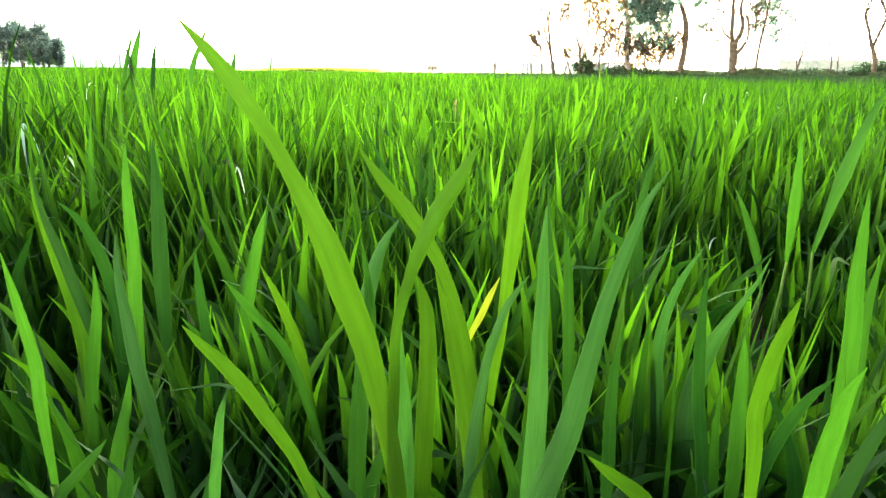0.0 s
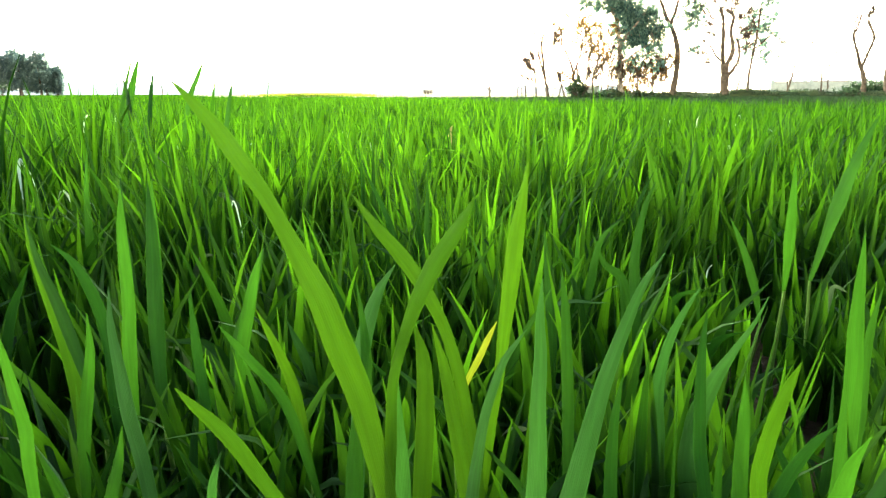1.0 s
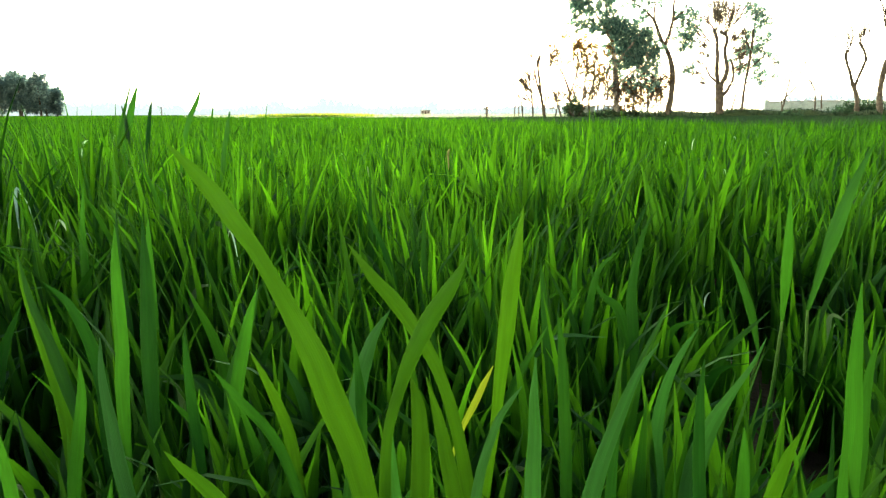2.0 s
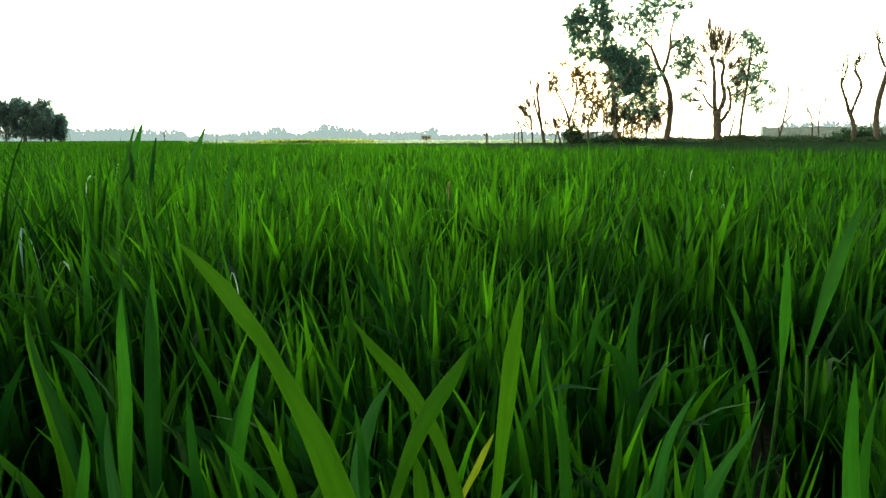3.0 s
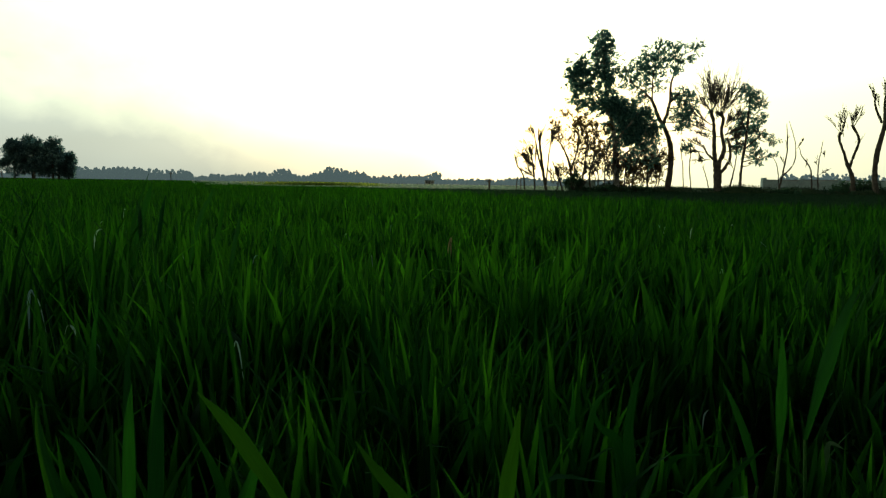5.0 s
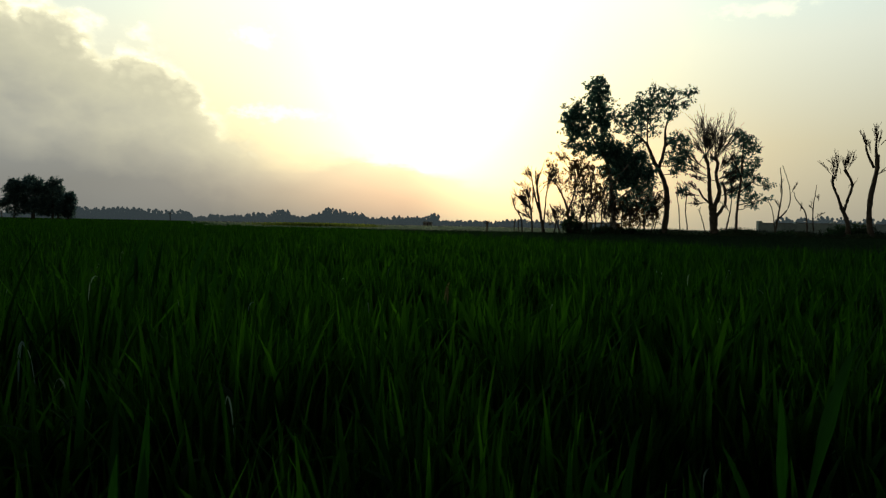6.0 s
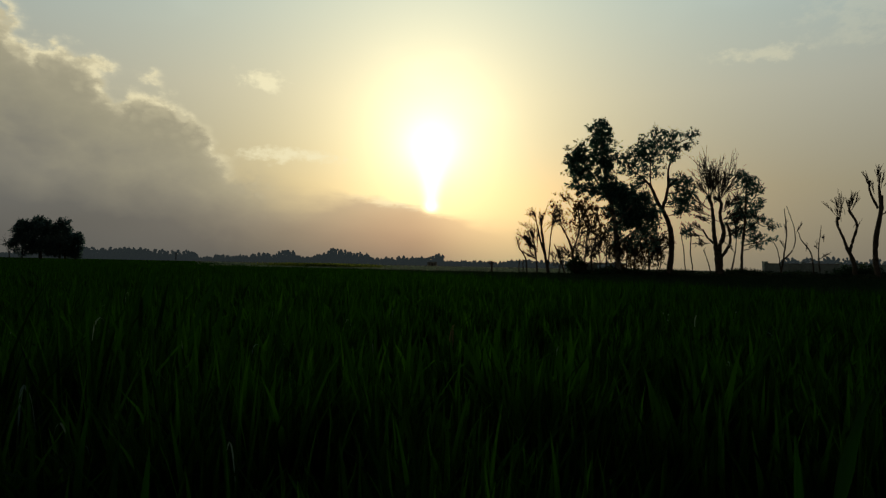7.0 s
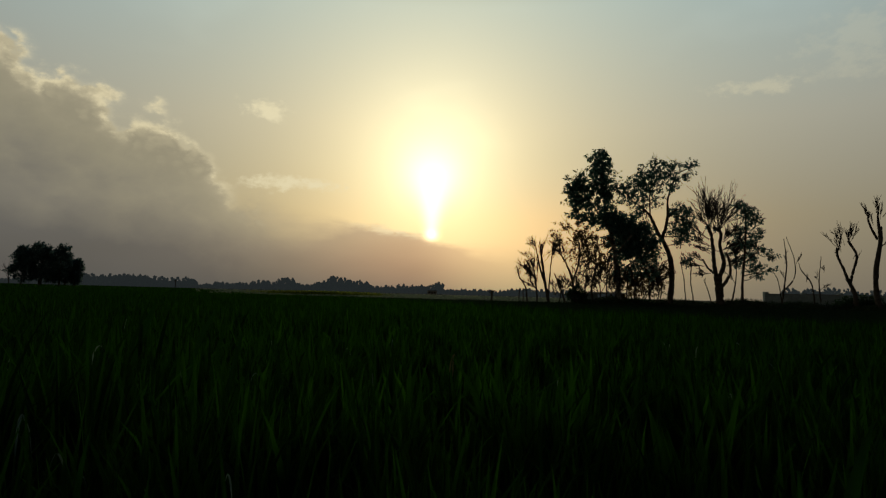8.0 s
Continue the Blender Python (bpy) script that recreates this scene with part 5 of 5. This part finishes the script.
bare_tree([[(16.17, 0.41, 0.04), (16.21, 1.46, 0.03), (16.03, 2.50, 0.016)]],
          [(16.17, 1.33, -0.7, 1, 0.8, 0.018, 3), (16.16, 1.67, 0.5, 1, 0.8, 0.018, 3), (16.09, 2.29, 0.1, 1, 0.7, 0.016, 3)], 46, "scrubby bare shrub tree with tangled twigs", [(16.04, 2.29, 0.5, 0.7, 126)], 0.15)
bare_tree([[(21.41, 0.42, 0.05), (21.52, 1.56, 0.045), (21.66, 2.82, 0.025), (21.67, 4.07, 0.012)]],
          [(21.58, 1.98, -0.5, 1, 0.7, 0.016, 2), (21.69, 3.03, 0.4, 1, 0.7, 0.016, 2)], 47, "thin bare sapling on an earth bank", name="sapling")


for x, z, reach, seed in ((11.62, 0.24, 1.2, 61), (12.72, 0.26, 1.1, 62), (14.83, 0.30, 1.3, 63), (15.84, 0.32, 1.1, 64), (10.02, 0.21, 1.1, 65), (8.59, 0.18, 1.0, 66)):
    bare_tree([[(x, z + 0.1, 0.04), (x + 0.1, z + reach * 0.6, 0.035), (x - 0.05, z + reach * 1.3, 0.015)]],
              [(x + 0.05, z + reach * 0.4, -0.6, 1, reach, 0.018, 3), (x + 0.1, z + reach * 0.6, 0.5, 1, reach, 0.018, 3), (x, z + reach * 0.9, -0.2, 1, reach, 0.016, 3)],
              seed, "scrubby bare shrub tree with tangled twigs", [(x, z + reach * 1.4, 0.6, 0.8, 90)], 0.14)


bare_tree([[(-108.16, 0.18, 0.10), (-108.25, 1.71, 0.09), (-108.60, 3.51, 0.06)]],
          [(-108.25, 1.57, -0.6, 1, 2.2, 0.06, 2), (-108.36, 2.40, 0.5, 1, 2.2, 0.06, 2), (-108.47, 3.10, -0.2, 1, 1.8, 0.05, 2)], 48, "small leafless tree beside a clump of trees", y=150.0)


# ---- bushes, bank, walls ----
def bush(x, z0, width, height, seed, label, y=44.5, count=700):
    rng = np.random.default_rng(seed)
    thing = empty("bush", x, y)
    tagged(thing, label, "bush")
    for _ in range(5):
        fans = []
        twig_fan(rng, np.array([rng.normal(0, width * 0.12), rng.normal(0, 0.1), -0.05]), (rng.normal(0, 0.4), rng.normal(0, 0.4), 1), height * 0.5, 0.025, 0.4, 2, fans)
        mesh_object("branch", *joined(fans), BARK, thing)
    v, f = leaf_cloud(rng, [((dx * width * 0.3, 0, height * hz), (width * 0.28, 0.5, height * 0.3), count // 3) for dx, hz in ((-1, 0.45), (0.1, 0.62), (1, 0.4))], 0.16, 0.2)
    v[:, 2] = np.maximum(v[:, 2], 0.0)
    mesh_object("crown", v, f, BUSH_LEAF, thing, uv=np.full((len(v), 2), 0.3), smooth=False)


bush(9.78, 1.12, 1.25, 1.7, 51, "round dark bush at the field's edge", 44.3, 1700)
bush(11.99, 0.66, 1.6, 0.7, 52, "low dark bush at the field's edge", 44.4)
bush(10.31, 0.46, 1.4, 0.6, 53, "low dark bush at the field's edge", 44.4)
bush(14.31, 0.54, 1.8, 0.8, 54, "low dark bush at the field's edge", 44.4)
bush(29.49, 1.00, 1.3, 0.9, 55, "dark bush beside the compound wall", 44.6)
bush(30.54, 1.19, 1.6, 1.3, 56, "dark bush beside the compound wall", 46.5)
bush(31.80, 1.21, 2.0, 1.6, 57, "dark bush beside the compound wall", 46.5, 1000)
bush(32.94, 1.23, 2.0, 1.6, 58, "dark bush beside the compound wall", 46.5, 1000)
bush(25.29, 0.67, 1.4, 0.7, 59, "low dark bush at the field's edge", 44.4)


def earth_bank():
    """A low grassy ridge along the field's edge."""
    rng = np.random.default_rng(61)
    xs = np.linspace(9.5, 44, 150)
    prof = [(-1.2, -0.05), (-0.7, 0.5), (-0.2, 0.95), (0.4, 1.0), (1.0, 0.55), (1.8, -0.05)]
    rise = 0.68 * np.clip((xs - 9.5) / 3, 0, 1) * (0.85 + 0.3 * np.sin(xs * 0.9) * np.sin(xs * 0.37))
    verts = [(x, 45.2 + py + 0.1 * math.sin(x * 2), max(-0.05, ph * r) + rng.normal(0, 0.015)) for x, r in zip(xs, rise) for py, ph in prof]
    k = len(prof)
    faces = [(i * k + j, (i + 1) * k + j, (i + 1) * k + j + 1, i * k + j + 1) for i in range(len(xs) - 1) for j in range(k - 1)]
    bank = mesh_object("bank", verts, faces, BANK_GRASS)
    tagged(bank, "low earth bank overgrown with dark grass", "bank", kind="structure")
    n = 7000
    x = rng.uniform(9.5, 44, n)
    q = rng.uniform(-1.0, 1.2, n)
    z = np.interp(x, xs, rise) * np.interp(q, [p[0] for p in prof], [p[1] for p in prof])
    v, f, uv = blade_sheet(rng, x, 45.2 + q, rng.uniform(0.08, 0.28, n), rng.uniform(0.02, 0.05, n), 2, False)
    v[:, 2] += np.repeat(z - 0.02, 6)
    tagged(mesh_object("bank_grass", v, f, ROUGH_GRASS, uv=uv), "rough dark grass on the earth bank", "grass", kind="stuff")


earth_bank()


def box(bm, x0, x1, y0, y1, z0, z1):
    m = Matrix.Translation(((x0 + x1) / 2, (y0 + y1) / 2, (z0 + z1) / 2)) @ Matrix.Diagonal((x1 - x0, y1 - y0, z1 - z0, 1))
    bmesh.ops.create_cube(bm, size=1, matrix=m)


def compound_wall():
    wall = empty("compound_wall", 25.95, 49.0)
    tagged(wall, "long weathered brick compound wall with low piers", "wall", kind="structure")
    x, run = 0.0, 3.0
    for i in range(6):
        bm = bmesh.new()
        box(bm, x + 0.3, x + run, -0.11, 0.11, -0.1, 1.26 + 0.04 * (i % 2))
        part("wall_panel", bm, BRICKWORK, wall)
        bm = bmesh.new()
        box(bm, x, x + 0.3, -0.18, 0.18, -0.1, 1.46)
        bmesh.ops.bevel(bm, geom=bm.edges[:], offset=0.02, segments=1)
        part("pier", bm, BRICKWORK, wall)
        bm = bmesh.new()
        box(bm, x + 0.31, x + run, -0.15, 0.15, 1.260 + 0.04 * (i % 2), 1.33 + 0.04 * (i % 2))
        part("coping", bm, PLASTER, wall)
        x += run


compound_wall()


def field_shed():
    """An open lean-to of low walls, posts and a flat roof slab."""
    shed = empty("shed", 10.6, 46.4)
    tagged(shed, "low open brick shed with a flat roof slab on posts", "shed")
    for name, b, mat in (("wall", (0.0, 1.0, 0.0, 0.22, -0.05, 0.95), BRICKWORK), ("wall", (1.0, 1.22, 0.0, 1.6, -0.05, 0.95), BRICKWORK),
                         ("roof", (0.9, 3.4, -0.3, 1.7, 0.96, 1.07), PLASTER), ("post", (2.2, 2.34, 0.0, 0.14, -0.05, 0.96), POST_WOOD), ("post", (3.2, 3.34, 0.0, 0.14, -0.05, 0.96), POST_WOOD),
                         ("wall", (1.22, 3.3, 1.4, 1.6, -0.05, 0.5), BRICKWORK)):
        bm = bmesh.new()
        box(bm, *b)
        bmesh.ops.bevel(bm, geom=bm.edges[:], offset=0.015, segments=1)
        part(name, bm, mat, shed)


field_shed()


def post(x, y, height, radius, seed, label, arms=()):
    rng = np.random.default_rng(seed)
    thing = empty("post", x, y)
    tagged(thing, label, "post")
    m = 8
    path = np.stack([rng.normal(0, 0.012, m), rng.normal(0, 0.012, m), np.linspace(-0.1, height, m)], 1)
    mesh_object("pole", *tube(path, radius * rng.uniform(0.85, 1.1, m), 8), POST_WOOD, thing)
    for z, dx, dz in arms:
        mesh_object("arm", *tube([(0, 0, z), (dx * 0.5, 0, z + dz * 0.4), (dx, 0, z + dz)], [radius * 0.6, radius * 0.5, radius * 0.3], 6), POST_WOOD, thing)


post(4.0, 50.0, 1.05, 0.09, 71, "weathered wooden post with a broken side arm", ((0.75, -0.4, 0.3), (0.9, 0.25, 0.15)))
post(5.7, 45.5, 1.1, 0.04, 72, "thin wooden stake at the field's edge")
post(6.0, 45.5, 1.2, 0.04, 73, "thin wooden stake at the field's edge")


# ---- distance ----
def wood_line(name, label, spans, y, mat, seed, size):
    """A far belt of trees: many overlapping clumps with an uneven top; spans are (x from, x to, height)."""
    rng = np.random.default_rng(seed)
    ball = bmesh.new()
    bmesh.ops.create_icosphere(ball, subdivisions=1, radius=1)
    bv = np.array([v.co[:] for v in ball.verts])
    bf = np.array([[v.index for v in f.verts] for f in ball.faces])
    ball.free()
    pieces = []
    for x0, x1, h in spans:
        x = x0
        while x < x1:
            tall = h * rng.uniform(0.72, 1.12)
            for z in np.arange(0.0, tall, size * 0.45):
                r = size * rng.uniform(0.6, 0.85) * (1.1 - 0.55 * z / tall)
                v = bv * (r, r, r * 1.3) * rng.uniform(0.7, 1.25, (len(bv), 1)) + (x + rng.normal(0, size * 0.18), y + rng.normal(0, size), z + r * 0.2)
                v[:, 2] = np.maximum(v[:, 2], -0.5)
                pieces.append((v, bf))
            x += size * rng.uniform(0.4, 0.8)
    ob = mesh_object(name, *joined(pieces), mat, smooth=False)
    return tagged(ob, label, "trees", kind="structure")


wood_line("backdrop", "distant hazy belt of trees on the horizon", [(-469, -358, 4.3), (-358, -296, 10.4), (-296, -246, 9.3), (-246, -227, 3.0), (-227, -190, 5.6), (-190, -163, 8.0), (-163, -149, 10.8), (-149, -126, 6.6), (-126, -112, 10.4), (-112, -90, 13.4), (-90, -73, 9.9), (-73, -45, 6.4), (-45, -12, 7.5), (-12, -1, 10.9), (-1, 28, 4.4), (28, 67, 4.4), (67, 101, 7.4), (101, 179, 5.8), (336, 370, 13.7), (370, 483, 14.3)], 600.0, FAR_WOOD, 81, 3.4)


def clump_tree(x, y, height, width, seed):
    rng = np.random.default_rng(seed)
    thing = empty("tree", x, y)
    tagged(thing, "broad dark leafy tree in a clump across the field", "tree", "clump of trees across the field")
    mesh_object("trunk", *tube([(0, 0, -0.2), (0.1, 0, height * 0.3), (0.0, 0, height * 0.7)], [0.28, 0.22, 0.08], 8), BARK, thing)
    blobs = []
    for k in range(26):
        up = 0.17 + 0.79 * (k + rng.uniform()) / 26
        wide = width * (0.46 if up < 0.6 else 0.46 - 0.8 * (up - 0.6))
        blobs.append(((rng.uniform(-1, 1) * wide, rng.uniform(-1, 1), height * up), (width * rng.uniform(0.14, 0.26), width * 0.25, height * rng.uniform(0.05, 0.1)), 240))
    v, f = leaf_cloud(rng, blobs, 0.5, 0.2)
    mesh_object("crown", v, f, HAZED_LEAF, thing, uv=np.full((len(v), 2), 0.3), smooth=False)


for x, y, height, width, seed in ((-105.0, 150.0, 9.9, 5.6, 100), (-102.6, 153.0, 10.9, 6.4, 101), (-100.2, 150.0, 9.8, 6.0, 105), (-98.0, 156.0, 8.0, 5.0, 102), (-95.6, 150.0, 10.3, 4.6, 103), (-93.6, 153.0, 6.8, 3.8, 104)):
    clump_tree(x, y, height, width, seed)


def mustard_strip():
    """A raised strip of flowering mustard beyond the wheat."""
    rng = np.random.default_rng(91)
    n = 12000
    x, y = rng.normal(-20, 3.6, n), rng.uniform(95, 108, n)
    v, f, uv = blade_sheet(rng, x, y, rng.uniform(0.3, 0.68, n), rng.uniform(0.06, 0.15, n), 2, False)
    tagged(mesh_object("mustard_crop", v, f, MUSTARD, uv=uv), "strip of yellow flowering mustard beyond the wheat", "mustard", kind="stuff")


mustard_strip()


def far_crop():
    """Green crop on one side and mist-paled blades on the other, from the wheat's edge to the far woods."""
    rng = np.random.default_rng(92)
    n = 90000
    y = 43.5 + 300 * rng.uniform(0, 1, n) ** 1.6
    x = rng.uniform(-0.95, 0.95, n) * y
    keep = ~((x > 0.17 * y) & (y < 60))
    x, y = x[keep], y[keep]
    green = x < -0.42 * y + rng.normal(0, 3, len(x))
    for name, pick, low, high, mat, label in (("far_crop", green, 0.22, 0.36, WHEAT_FAR, "far green crop field stretching to the woods"),
                                              ("far_stubble", ~green, 0.04, 0.14, MIST_PALE, "far field with mist in its pale colour, stretching to the woods")):
        a, b = x[pick], y[pick]
        v, f, uv = blade_sheet(rng, a, b, rng.uniform(low, high, len(a)), rng.uniform(0.08, 0.2, len(a)) * b / 60, 2, False)
        tagged(mesh_object(name, v, f, mat, uv=uv), label, "crop", kind="stuff")


far_crop()


def rough_ground():
    """Dark weedy grass between the wheat and the trees."""
    rng = np.random.default_rng(93)
    n = 130000
    y = rng.uniform(9.0, 44.5, n)
    x = rng.uniform(-0.25, 0.98, n) * y
    keep = x > (26.5 - y) / 2.24
    x, y = x[keep], y[keep]
    n = len(x)
    h = rng.uniform(0.06, 0.2, n) + 0.14 * (y - 9) / 35 + 0.05 * np.sin(x * 0.8) * np.sin(y * 0.6)
    v, f, uv = blade_sheet(rng, x, y, h, rng.uniform(0.02, 0.06, n), 2, False)
    tagged(mesh_object("rough_grass", v, f, ROUGH_GRASS, uv=uv), "dark weedy grass between the wheat and the trees", "grass", kind="stuff")


rough_ground()


def far_house():
    """A small flat-roofed farm house before the woods."""
    house = empty("house", -7.2, 420.0)
    tagged(house, "small pale farm house with a flat roof far off", "house")
    for name, b, mat in (("wall", (-4.0, 2.5, 0.0, 5.0, -0.2, 2.6), PLASTER), ("roof", (-4.3, 2.8, -0.3, 5.3, 2.605, 2.9), BRICKWORK),
                         ("door", (-1.2, -0.3, -0.06, -0.005, -0.1, 2.0), POST_WOOD), ("window", (-3.2, -2.2, -0.06, -0.005, 0.9, 1.9), POST_WOOD), ("window", (0.6, 1.6, -0.06, -0.005, 0.9, 1.9), POST_WOOD)):
        bm = bmesh.new()
        box(bm, *b)
        part(name, bm, mat, house)


far_house()
post(-88.8, 200.0, 3.0, 0.16, 74, "tall wooden power pole before the woods", ((2.6, -0.7, 0.0), (2.6, 0.7, 0.0)))
